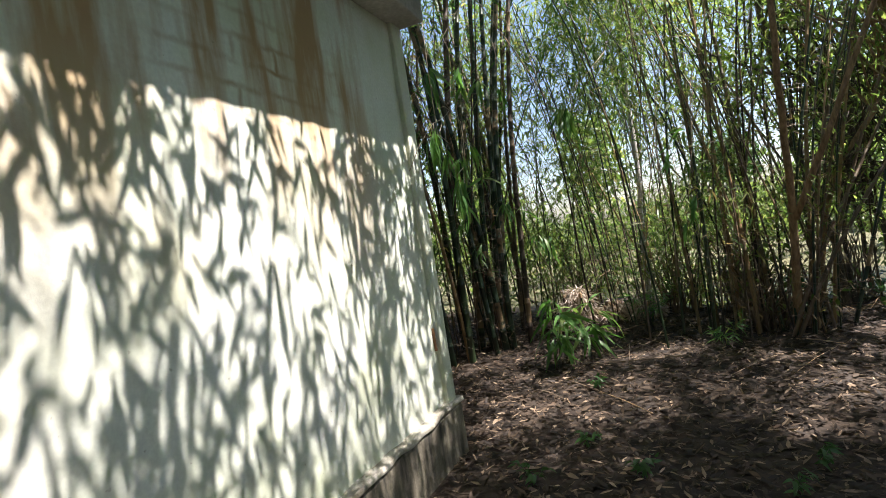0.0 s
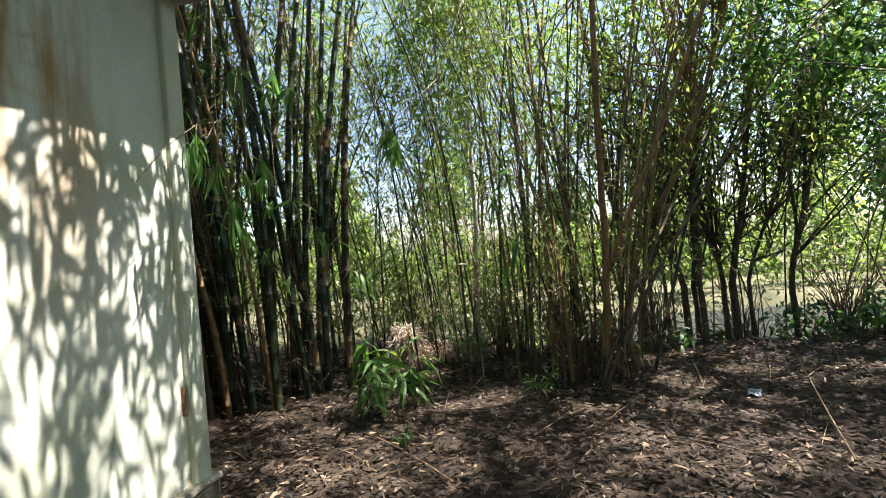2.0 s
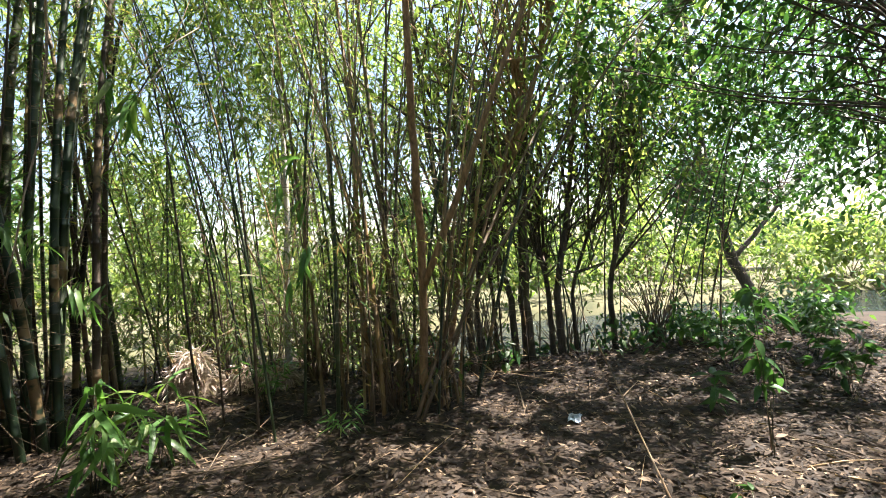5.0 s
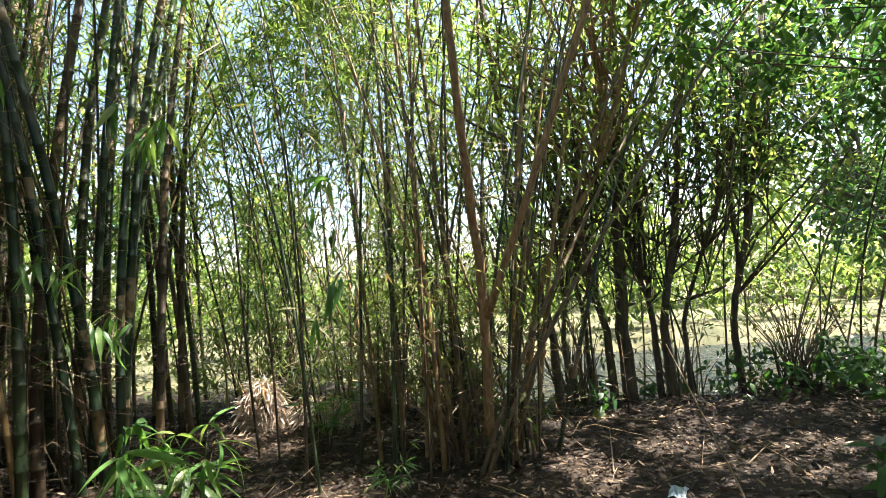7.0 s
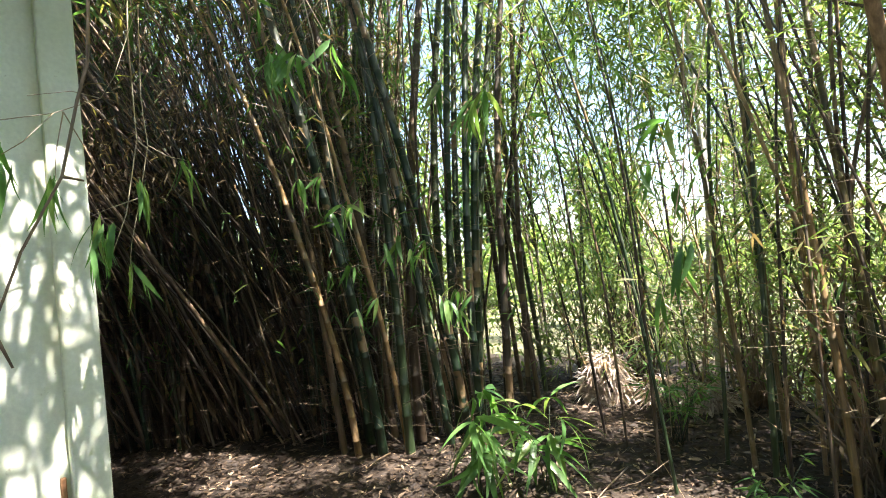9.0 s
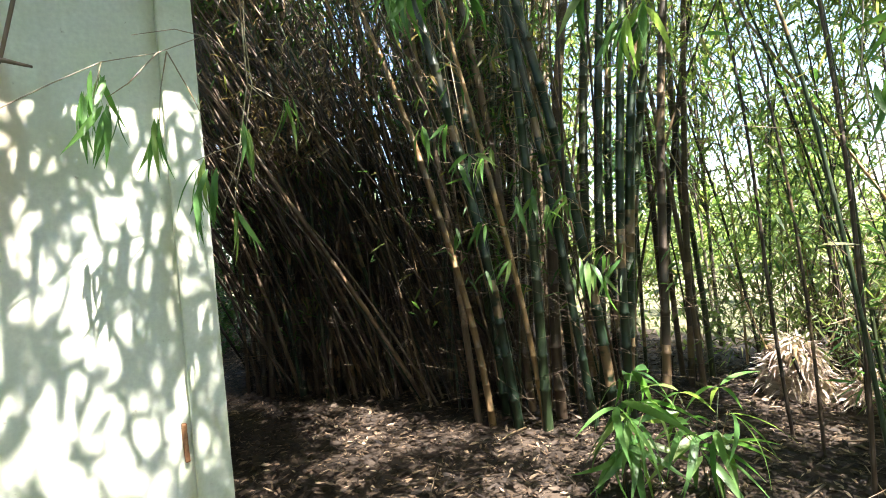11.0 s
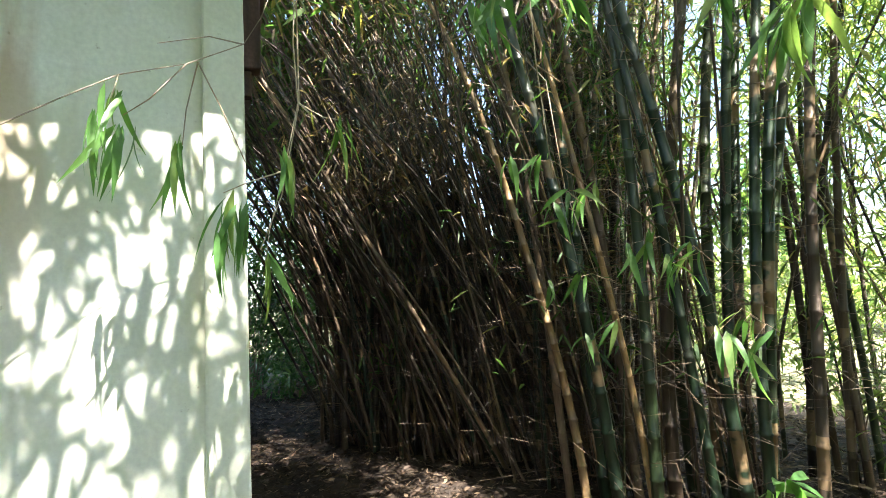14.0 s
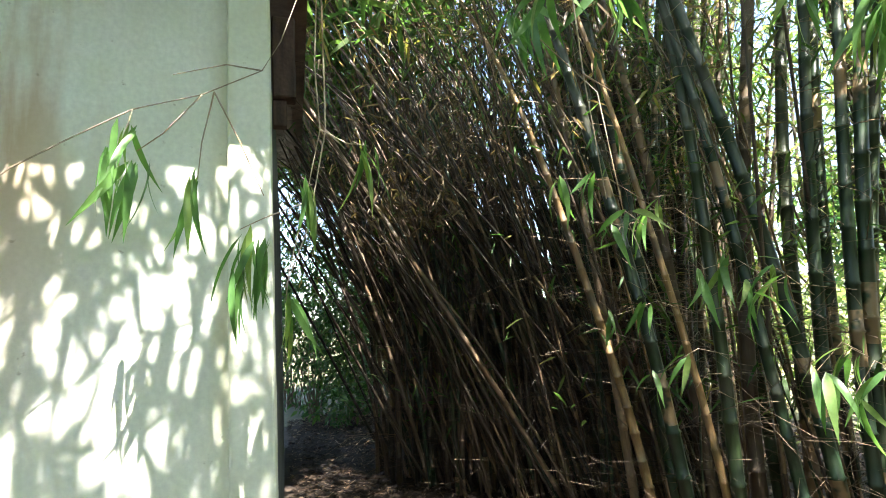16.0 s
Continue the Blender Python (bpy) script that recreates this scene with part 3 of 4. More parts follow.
bamboo_clump("thick green and tan bamboo culms at the clump's open edge",
             [(-1.37, 6.36, 4.3, 236, 1.05, 0.6, "olive"), (-1.16, 6.47, 5.5, 233, 1.4, 1.0, "green"), (-1.02, 6.62, 4.4, 229, 0.8, 0.7, "olive"), (-0.98, 6.66, 0.9, 226, 1.35, 1.0, "green"),
              (-0.73, 6.90, 5.6, 223, 1.15, 1.0, "green"), (-0.69, 7.06, 4.9, 220, 1.4, 1.05, "green"), (-0.89, 7.16, 4.0, 37, 1.3, 1.0, "green"), (-0.75, 7.26, 5.3, 34, 1.4, 1.1, "green"),
              (-1.12, 6.94, 0.9, 43, 1.6, 1.0, "dark"), (-1.11, 7.23, 3.8, 38, 1.45, 1.0, "green"), (-0.64, 7.22, 0.8, 35, 1.25, 1.0, "green"), (-1.40, 6.60, 3.0, 215, 1.35, 1.0, "green"),
              (-1.35, 6.85, 4.0, 225, 1.2, 1.0, "dark"), (-1.55, 6.40, 5.0, 215, 1.0, 0.9, "dark"), (-0.50, 7.40, 4.0, 40, 1.2, 1.0, "dark"), (-0.85, 7.55, 3.0, 60, 1.3, 1.0, "green"),
              (-1.30, 7.30, 2.0, 200, 1.4, 1.0, "green"), (-1.62, 6.75, 4.5, 220, 1.3, 1.0, "green"), (-1.75, 6.95, 3.5, 225, 1.4, 1.0, "green"), (-1.05, 7.6, 2.0, 100, 1.3, 1.0, "green")]
             + rows_in(24, 26, strip(-1.7, 6.3, -0.6, 7.2, 0.7), (5, 4), (215, 60), (0.7, 1.3), (0.8, 1.1), (("dark_thin", 0.6), ("green_thin", 0.25), ("olive_thin", 0.15))),
             (420, 0.9, 0.4, 7.5), 1500, 4, LEAF, per=5, leaf_size=0.16, twig_mat=TWIG, crowns=[((-2.8, 7.4, 3.0), (-1.0, 8.8, 6.0), 170)], crown_size=0.17)
bamboo_clump("few black upright culms at the grove's outer corner",
             [(-4.42, 5.16, 3, 170, 0.75, 0.7, "dark"), (-4.55, 5.2, 4, 190, 0.6, 0.7, "dark"), (-4.2, 5.2, 3, 180, 0.9, 0.8, "dark"), (-4.05, 5.26, 2, 160, 1.0, 0.8, "dark"), (-4.3, 5.35, 4, 200, 0.7, 0.7, "dark"), (-3.9, 5.3, 3, 150, 1.1, 0.8, "dark")],
             (30, 1.6, 0.3, 5.0), 60, 23, LEAF)
bamboo_clump("dark crowded culms at the edge of the bright thicket",
             rows_in(13, 9, strip(-1.4, 7.9, -0.6, 8.1, 0.6), (3, 2.5), (100, 70), (0.6, 1.2), (0.85, 1.05), (("dark", 0.6), ("green", 0.4))),
             (220, 2.9, 0.45, 8.0), 80, 13, LEAF)
# clump round the orange tree
bamboo_clump("clump of slender olive bamboo stems round a tree",
             rows_in(5, 26, strip(1.55, 6.95, 2.8, 6.95, 0.6), (5, 4), (90, 120), (0.8, 1.6), (0.9, 1.2), (("green_thin", 0.35), ("dark_thin", 0.45), ("tan_thin", 0.20)))
             + rows_in(15, 6, strip(2.1, 6.95, 2.8, 6.95, 0.5), (15, 6), (5, 25), (1.0, 1.9), (0.9, 1.2), (("green_thin", 0.3), ("dark_thin", 0.5), ("tan_thin", 0.2)))
             + [(1.47, 7.28, 3, 110, 0.6, 0.7, "olive"), (1.68, 7.3, 3, 110, 0.55, 0.75, "olive"), (1.9, 7.4, 2, 90, 0.7, 0.8, "olive"), (2.0, 7.02, 2, 100, 0.7, 0.8, "olive"), (2.16, 7.2, 2, 90, 0.8, 0.8, "olive"), (2.52, 7.3, 6, 20, 0.75, 0.8, "olive"), (2.75, 7.45, 8, 10, 0.65, 0.75, "olive")],
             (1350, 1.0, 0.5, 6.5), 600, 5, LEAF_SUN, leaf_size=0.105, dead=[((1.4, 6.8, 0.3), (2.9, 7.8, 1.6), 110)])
# thin stems and low leaves that half hide the pond
bamboo_clump("thin dark stems with low leaves along the pond bank",
             rows_in(16, 20, strip(2.9, 8.2, 7.6, 8.8, 0.9), (8, 7), (60, 120), (0.7, 1.3), (0.5, 0.9), (("dark_thin", 0.7), ("green_thin", 0.3))),
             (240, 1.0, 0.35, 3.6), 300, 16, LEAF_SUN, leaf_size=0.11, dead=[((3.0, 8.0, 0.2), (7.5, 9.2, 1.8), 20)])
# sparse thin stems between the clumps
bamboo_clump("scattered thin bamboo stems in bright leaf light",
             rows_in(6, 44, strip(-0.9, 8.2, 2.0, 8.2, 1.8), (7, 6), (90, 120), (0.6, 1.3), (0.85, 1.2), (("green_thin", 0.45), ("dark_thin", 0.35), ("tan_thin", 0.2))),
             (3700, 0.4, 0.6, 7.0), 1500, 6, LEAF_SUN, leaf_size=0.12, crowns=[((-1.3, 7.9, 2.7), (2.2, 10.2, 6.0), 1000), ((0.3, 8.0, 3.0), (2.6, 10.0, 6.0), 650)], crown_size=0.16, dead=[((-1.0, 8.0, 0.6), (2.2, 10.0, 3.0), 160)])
bamboo_clump("few slender bamboo stems standing in front of the thicket",
             [(0.98, 6.97, 2, 90, 1.2, 1.1, "dark_thin"), (1.60, 7.16, 3, 60, 1.8, 1.1, "green_thin"), (1.15, 6.74, 2, 200, 1.1, 1.1, "green_thin"), (1.3, 7.3, 4, 30, 1.3, 1.1, "green_thin"), (0.6, 7.4, 3, 120, 1.0, 1.0, "dark_thin"), (0.35, 7.6, 3, 160, 1.2, 1.0, "dark_thin"), (0.8, 7.9, 3, 160, 1.1, 1.0, "green_thin")],
             (170, 0.9, 0.35, 6.0), 60, 7, LEAF)
# unseen overhead clumps added for shade: this one for ground and grove
bamboo_clump("unseen bamboo canopy added to shade the path and grove",
             rows_in(8, 40, strip(6.6, 0.6, 6.6, 3.2, 1.2), (12, 6), (160, 25), (0.9, 1.3), (1.1, 1.35), (("green", 0.8), ("dark", 0.2))),
             (1200, 4.2, 1.0, 11.0), 0, 8, LEAF, leaf_size=0.22,
             crowns=[((3.0, 4.8, 5.8), (9.5, 6.7, 8.0), 430), ((-1.0, 4.7, 5.6), (2.4, 7.6, 8.0), 1300), ((3.9, 2.2, 5.8), (9.0, 5.0, 8.0), 2300), ((3.6, -2.0, 5.5), (9.0, 2.5, 8.0), 1500)], crown_size=0.26)
# Out-of-view leaf boxes set along the sun's rays; the last frays the eave's shadow.
bamboo_clump("slim arching bamboo whose leaves dapple the wall",
             rows_in(9, 14, strip(3.6, -1.2, 4.0, 0.6, 0.6), (14, 4), (150, 20), (0.8, 1.1), (1.0, 1.2), (("green", 0.8), ("dark", 0.2))),
             (0, 4.2, 1.0, 11.0), 0, 9, LEAF, crowns=[((0.75, 1.6, 3.5), (1.75, 4.3, 4.4), 300), ((0.75, -2.0, 3.5), (1.75, 1.6, 4.4), 120), ((0.85, 4.2, 3.6), (1.8, 5.2, 4.5), 190), ((0.52, -2.2, 3.45), (0.61, 4.8, 3.56), 150)], crown_size=0.14, crown_wide=0.22, grain=2.6)


# ---------------------------------------------------------------- trees and shrubs
def tree(label, stems, crowns, leaf_mat, bark, seed, name="tree", leaf=0.10, wide=0.42, per=7, limbs=14, spread=0.12, single=True):
    """stems: (points, radius); crowns: (x, y, z, rx, ry, rz, sprays)."""
    r = np.random.default_rng(seed)
    x, y = stems[0][0][0][:2]
    thing = tagged(new(name), label, name.replace("_", " "))
    thing.location = (x, y, 0)
    off = (-x, -y, 0)
    fine = []
    for pts, rad in stems:
        pts = np.array(pts, float)
        t = np.linspace(0, 1, len(pts))
        q = np.linspace(0, 1, 14)
        p = np.stack([np.interp(q, t, pts[:, i]) for i in range(3)], 1)
        p[1:-1] += r.normal(0, rad * 0.12, (12, 3))
        ob = tubes("trunk", [p], [rad], bark, thing, 9, "", 0.45)
        ob.location = off
        fine.append(p)
    tp, tr, cs = [], [], []
    for cx, cy, cz, rx, ry, rz, n in crowns:
        v = unit(r.normal(size=(n, 3))) * r.uniform(0.25, 1.0, (n, 1)) ** 0.5
        v *= 1 + 0.35 * np.array([noise.noise(tuple(a * 2.3 + seed)) for a in v])[:, None]
        c = v * np.array([rx, ry, rz]) + np.array([cx, cy, cz])
        cs.append(c[c[:, 2] > 0.05])
        src = min((p for p in fine), key=lambda p: np.linalg.norm(p[-1] - (cx, cy, cz)))
        for _ in range(limbs):
            end = c[r.integers(n)]
            st = src[r.integers(5, 14)]
            mid = (st + end) / 2 + r.normal(0, 0.15, 3) + np.array([0, 0, 0.1])
            tp.append([st, mid, end])
            tr.append(r.uniform(0.008, 0.02))
    if single:
        for p, q in zip(tp, tr):
            tubes("branch", [p], [q], bark, thing, 5, "", 0.3).location = off
    elif tp:
        ob = tubes("branches", tp, tr, bark, thing, 4, "", 0.3)
        ob.location = off
        tagged(ob, kind="stuff")
    c = np.concatenate(cs)
    pos, along, up, L = sprays(r, c, per, leaf, spread)
    ob = leaf_cloud("crown", pos, along, up, L, L * wide, leaf_mat, thing, "", 0.1, "stuff")
    ob.location = off
    return thing


tree("tall orange-barked tree forking low among bamboo stems",
     [([(2.36, 7.1, -0.05), (2.40, 6.75, 1.37), (2.34, 6.35, 2.25), (2.30, 5.95, 3.19), (2.25, 5.6, 6.0)], 0.040),
      ([(2.41, 6.78, 1.15), (2.72, 6.62, 1.89), (2.97, 6.45, 2.58), (3.29, 6.3, 3.35), (4.0, 6.1, 5.4)], 0.031),
      ([(2.6, 7.5, -0.05), (2.89, 7.6, 1.40), (3.41, 7.6, 2.16), (3.67, 7.6, 2.81), (4.03, 7.6, 3.96), (4.3, 7.6, 5.2)], 0.034)],
     [(2.6, 7.3, 5.6, 1.8, 1.5, 1.5, 300), (4.0, 7.4, 5.2, 1.4, 1.2, 1.3, 220), (3.1, 7.6, 3.3, 1.0, 0.8, 0.7, 60)], LEAF_SUN, BARK_ORANGE, 21)
tree("pale thin-trunked tree in the thicket",
     [([(0.95, 9.0, -0.1), (0.97, 9.0, 1.15), (1.05, 9.0, 2.25), (1.04, 9.0, 3.56), (1.1, 9.1, 6.0)], 0.045)],
     [(1.1, 9.2, 5.4, 1.2, 1.2, 1.4, 140)], LEAF_SUN, BARK_PALE, 22)
for i, (x, y, r0, top) in enumerate([(3.10, 8.35, 0.05, (2.6, 8.4, 4.6)), (3.22, 8.45, 0.032, (3.7, 8.5, 4.0)), (3.90, 8.8, 0.085, (4.08, 8.8, 4.6)), (3.74, 8.82, 0.05, (2.95, 8.9, 4.2)), (4.36, 8.85, 0.055, (4.9, 8.9, 4.8)), (4.28, 8.95, 0.04, (3.9, 9.2, 4.4)), (4.62, 9.0, 0.03, (5.6, 9.0, 3.6)), (3.55, 9.0, 0.03, (3.3, 9.2, 3.8)), (5.2, 9.1, 0.045, (5.9, 9.2, 4.4))]):
    mid = ((x + top[0]) / 2 - 0.06, y, 2.0)
    tree("dark-trunked tree at the edge of the pond", [([(x, y, -0.12), (x - 0.03, y, 0.8), mid, top], r0)],
         [(top[0], top[1], 4.2, 1.2, 1.0, 1.5, 125), (top[0] + 0.2, top[1] + 0.2, 2.6, 1.0, 0.8, 0.8, 60), (x + 0.2, y + 0.3, 1.3, 0.7, 0.5, 0.5, 14)], LEAF_SUN, BARK, 30 + i)
tree("tree leaning out over the pond",
     [([(9.1, 11.0, -0.3), (8.47, 11.0, 0.95), (8.05, 11.0, 2.29), (7.89, 11.0, 4.19), (7.6, 10.8, 6)], 0.11),
      ([(8.5, 11.0, 0.9), (9.6, 11.2, 1.8), (11, 11.3, 3.0)], 0.05)],
     [(5.6, 9.6, 3.2, 1.1, 0.9, 1.0, 200), (6.6, 9.9, 3.5, 1.3, 1.0, 1.0, 230), (8.6, 10.2, 2.4, 1.3, 1.0, 1.0, 240), (7.4, 9.9, 1.9, 0.9, 0.8, 0.7, 90), (7.6, 10.6, 4.6, 2.0, 1.6, 1.6, 330), (10.2, 11.2, 4.2, 1.8, 1.5, 1.5, 240)], LEAF_BROAD, BARK, 40, leaf=0.13)
tree("leafy tree with drooping branches beside the path",
     [([(7.4, 5.6, -0.05), (7.3, 5.8, 1.6), (6.8, 6.4, 3.4), (6.3, 6.9, 5.2)], 0.13)],
     [(4.9, 7.7, 3.7, 1.0, 0.9, 0.9, 200), (6.2, 7.2, 4.3, 1.5, 1.4, 1.5, 300), (7.4, 7.8, 3.2, 1.2, 1.2, 1.1, 250), (5.2, 6.6, 4.6, 1.1, 1.0, 0.9, 260), (7.2, 8.4, 3.4, 1.3, 1.0, 1.0, 170), (8.6, 8.2, 2.4, 1.0, 1.0, 1.0, 160)], LEAF_BROAD, BARK, 41, leaf=0.13, limbs=22)


r_th = np.random.default_rng(29)
for i, (x, y) in enumerate([(-3.4, 10.6), (-2.3, 11.4), (-1.5, 10.1), (0.9, 11.5), (1.7, 10.4), (2.4, 11.6), (-4.6, 9.8)]):
    h, k = r_th.uniform(4.6, 6.0), r_th.uniform(-0.4, 0.4)
    tree("slender leafy tree in the sunlit thicket", [([(x, y, -0.1), (x + 0.3 * k, y, 1.4), (x + 0.6 * k, y, 2.8), (x + k, y + 0.1, h)], r_th.uniform(0.025, 0.045))],
         [(x + 0.5 * k, y, 2.9, 0.9, 0.9, 1.1, 26), (x + k, y, h - 0.6, 1.1, 1.0, 1.4, 95)], LEAF_SUN, BARK, 500 + i, leaf=0.15, wide=0.34, limbs=9, spread=0.16)
# Added tree: its crown takes the sun off the shrubs beyond the end wall.
tree("tall leafy tree added to shade the shrubs behind the building", [([(-10.8, 8.0, -0.1), (-10.6, 7.8, 2.5), (-9.6, 7.0, 5.0)], 0.16)],
     [(-8.4, 5.4, 5.4, 2.4, 1.9, 1.1, 560), (-10.5, 7.2, 6.0, 2.2, 2.0, 1.3, 320)], LEAF_BROAD, BARK, 530, leaf=0.30, wide=0.4, limbs=14, spread=0.28, single=False)


def shrub(label, x, y, rx, ry, h, n, mat, seed, leaf=0.10, wide=0.4, stems=8):
    r = np.random.default_rng(seed)
    z = ground_height(x, y)
    thing = tagged(new("shrub"), label, "shrub", "undergrowth shrubs")
    thing.location = (x, y, z)
    tp, tr, cs = [], [], []
    for _ in range(max(stems, n // 14)):
        a, d = r.uniform(0, 6.28), r.uniform(0, 1) ** 0.5
        end = np.array([rx * d * math.cos(a), ry * d * math.sin(a), h * r.uniform(0.4, 1.0) * (1 - 0.4 * d)])
        tp.append([(r.normal(0, 0.06), r.normal(0, 0.06), -0.05), end * (0.45, 0.45, 0.6), end])
        tr.append(r.uniform(0.005, 0.012))
    tagged(tubes("stem_tangle", tp, tr, TWIG, thing, 4), kind="stuff")
    ends = np.array([p[2] for p in tp])
    c = ends[r.integers(len(ends), size=n)] + r.normal(0, 1, (n, 3)) * np.array([rx, ry, h]) * 0.22
    c = c[c[:, 2] > 0.03]
    pos, along, up, L = sprays(r, c, 6, leaf, 0.08)
    leaf_cloud("leaves", pos, along, up, L, L * wide, mat, thing, "", 0.1, "stuff")
    return thing


for i, (x, y, rx, h, n) in enumerate([(4.1, 9.1, 0.3, 0.3, 16), (2.7, 8.6, 0.3, 0.35, 20), (3.4, 8.75, 0.35, 0.3, 16), (5.3, 8.8, 0.4, 0.35, 40), (5.9, 8.7, 0.5, 0.45, 60), (6.6, 8.9, 0.5, 0.4, 50), (7.6, 9.0, 0.5, 0.5, 60), (8.6, 9.3, 0.6, 0.6, 80)]):
    shrub("low dark green shrub on the pond bank", x, y, rx, 0.5, h, n, LEAF_BROAD, 60 + i, 0.13, 0.38)
for i, (x, y, rx, h, n) in enumerate([(1.3, 8.7, 0.5, 1.5, 45), (2.0, 8.35, 0.5, 1.8, 45), (3.3, 8.9, 0.5, 1.2, 16), (4.5, 9.2, 0.5, 1.3, 14), (5.7, 9.0, 0.6, 1.6, 50), (-0.1, 9.3, 0.6, 1.6, 45), (2.1, 7.2, 0.45, 1.1, 45)]):
    shrub("dry brown brush tangled between the stems", x, y, rx, rx * 0.7, h, n, LEAF_DEAD, 140 + i, 0.07, 0.3, 40)
    shrub("sparse leafy regrowth among dry brush", x + 0.2, y + 0.1, rx, rx * 0.7, h * 1.2, n, LEAF_SUN, 160 + i, 0.08, 0.4, 16)
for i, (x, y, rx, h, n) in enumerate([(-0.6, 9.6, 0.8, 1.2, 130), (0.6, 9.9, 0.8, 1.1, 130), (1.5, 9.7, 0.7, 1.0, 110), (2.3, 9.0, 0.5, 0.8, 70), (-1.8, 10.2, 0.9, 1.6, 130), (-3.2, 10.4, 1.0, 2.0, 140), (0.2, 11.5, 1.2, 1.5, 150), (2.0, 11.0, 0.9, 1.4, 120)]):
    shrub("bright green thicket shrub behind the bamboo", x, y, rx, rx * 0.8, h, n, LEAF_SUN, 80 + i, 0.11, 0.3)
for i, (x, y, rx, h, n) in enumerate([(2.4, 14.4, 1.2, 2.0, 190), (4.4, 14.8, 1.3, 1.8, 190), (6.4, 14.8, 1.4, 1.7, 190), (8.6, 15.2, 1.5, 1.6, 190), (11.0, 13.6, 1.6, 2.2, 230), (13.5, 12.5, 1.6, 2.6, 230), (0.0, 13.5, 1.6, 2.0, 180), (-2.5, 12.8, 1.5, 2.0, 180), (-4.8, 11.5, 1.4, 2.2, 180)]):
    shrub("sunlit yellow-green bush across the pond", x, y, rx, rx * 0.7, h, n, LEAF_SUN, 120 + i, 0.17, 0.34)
for i, (x, y, rx, h, n) in enumerate([(-8.5, 5.9, 1.0, 2.2, 240), (-9.5, 7.4, 1.2, 3.0, 260), (-11.0, 6.2, 1.4, 3.6, 300), (-7.2, 8.6, 1.0, 2.4, 160), (-8.0, 6.8, 0.6, 0.9, 100), (-8.6, 4.7, 0.8, 3.2, 460), (-8.9, 5.6, 0.9, 3.6, 460), (-10.2, 4.3, 1.0, 4.2, 460), (-7.4, 5.3, 0.5, 1.0, 120), (-9.6, 6.4, 1.0, 4.0, 420), (-7.6, 7.3, 0.9, 3.2, 220), (-6.5, 7.6, 0.8, 2.8, 180)]):
    shrub("sunlit leafy shrub beyond the end of the building", x, y, rx, rx, h, n, LEAF_BROAD, 100 + i, 0.14, 0.35)


# far bank: sunlit bushes and a belt of trees with gaps of sky
def far_belt():
    r = np.random.default_rng(11)
    for i in range(26):
        a = radians(-62 + i * 6.4 + r.uniform(-2, 2))
        d = r.uniform(17, 21)
        x, y = 2 + d * math.sin(a), 3 + d * math.cos(a)
        h = r.uniform(1.7, 3.4)
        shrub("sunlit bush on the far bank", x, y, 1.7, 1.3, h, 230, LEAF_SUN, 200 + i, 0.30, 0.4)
    for i in range(14):
        a = radians(-66 + i * 11.6 + r.uniform(-3, 3))
        d = r.uniform(26, 36)
        x, y = 2 + d * math.sin(a), 3 + d * math.cos(a)
        h = r.uniform(5, 10)
        z = ground_height(x, y)
        tree("distant broad-crowned tree in sunlight", [([(x, y, z - 0.2), (x + 0.2, y, h * 0.3), (x, y, h * 0.7)], 0.22)],
             [(x, y, h * 0.62, h * 0.27, h * 0.27, h * 0.36, 330)], LEAF_SUN if i % 3 else LEAF_BROAD, BARK, 300 + i, leaf=0.45, wide=0.5, per=5, limbs=8, spread=0.35, single=False)


far_belt()


# unseen shrubs added behind and beside the path to hold back skylight
r_ring = np.random.default_rng(19)
for i, (x, y) in enumerate([(9.6, 2.8), (9.8, 0.3), (9.4, -2.4), (8.0, -4.8), (5.6, -6.4), (3.0, -7.2), (0.6, -6.8), (9.9, 4.9), (6.8, -2.6), (4.4, -4.4), (1.6, -4.8), (7.4, -0.2)]):
    shrub("added unseen thicket that holds skylight off the path", x, y, 1.7, 1.7, r_ring.uniform(4.5, 6.5), 420, LEAF_BROAD, 400 + i, 0.34, 0.4)

# Two unseen trees added so their crowns keep skylight off ground and grove.
for i, (x, y) in enumerate([(-9.0, -2.0), (-9.5, 2.6)]):
    tree("added unseen broad-crowned tree that blocks skylight over the roof", [([(x, y, -0.1), (x + 0.3, y, 2.5), (x + 1.2, y + 0.2, 5.0)], 0.28)],
         [(x + 1.5, y, 7.0, 2.6, 2.6, 1.8, 420), (x + 4.5, y + 0.6, 7.4, 2.6, 2.6, 1.5, 560), (-3.4, 1.4 + i * 2.6, 6.6, 2.0, 1.8, 1.3, 380)], LEAF_BROAD, BARK, 450 + i, leaf=0.34, wide=0.45, per=7, limbs=16, spread=0.3, single=False)


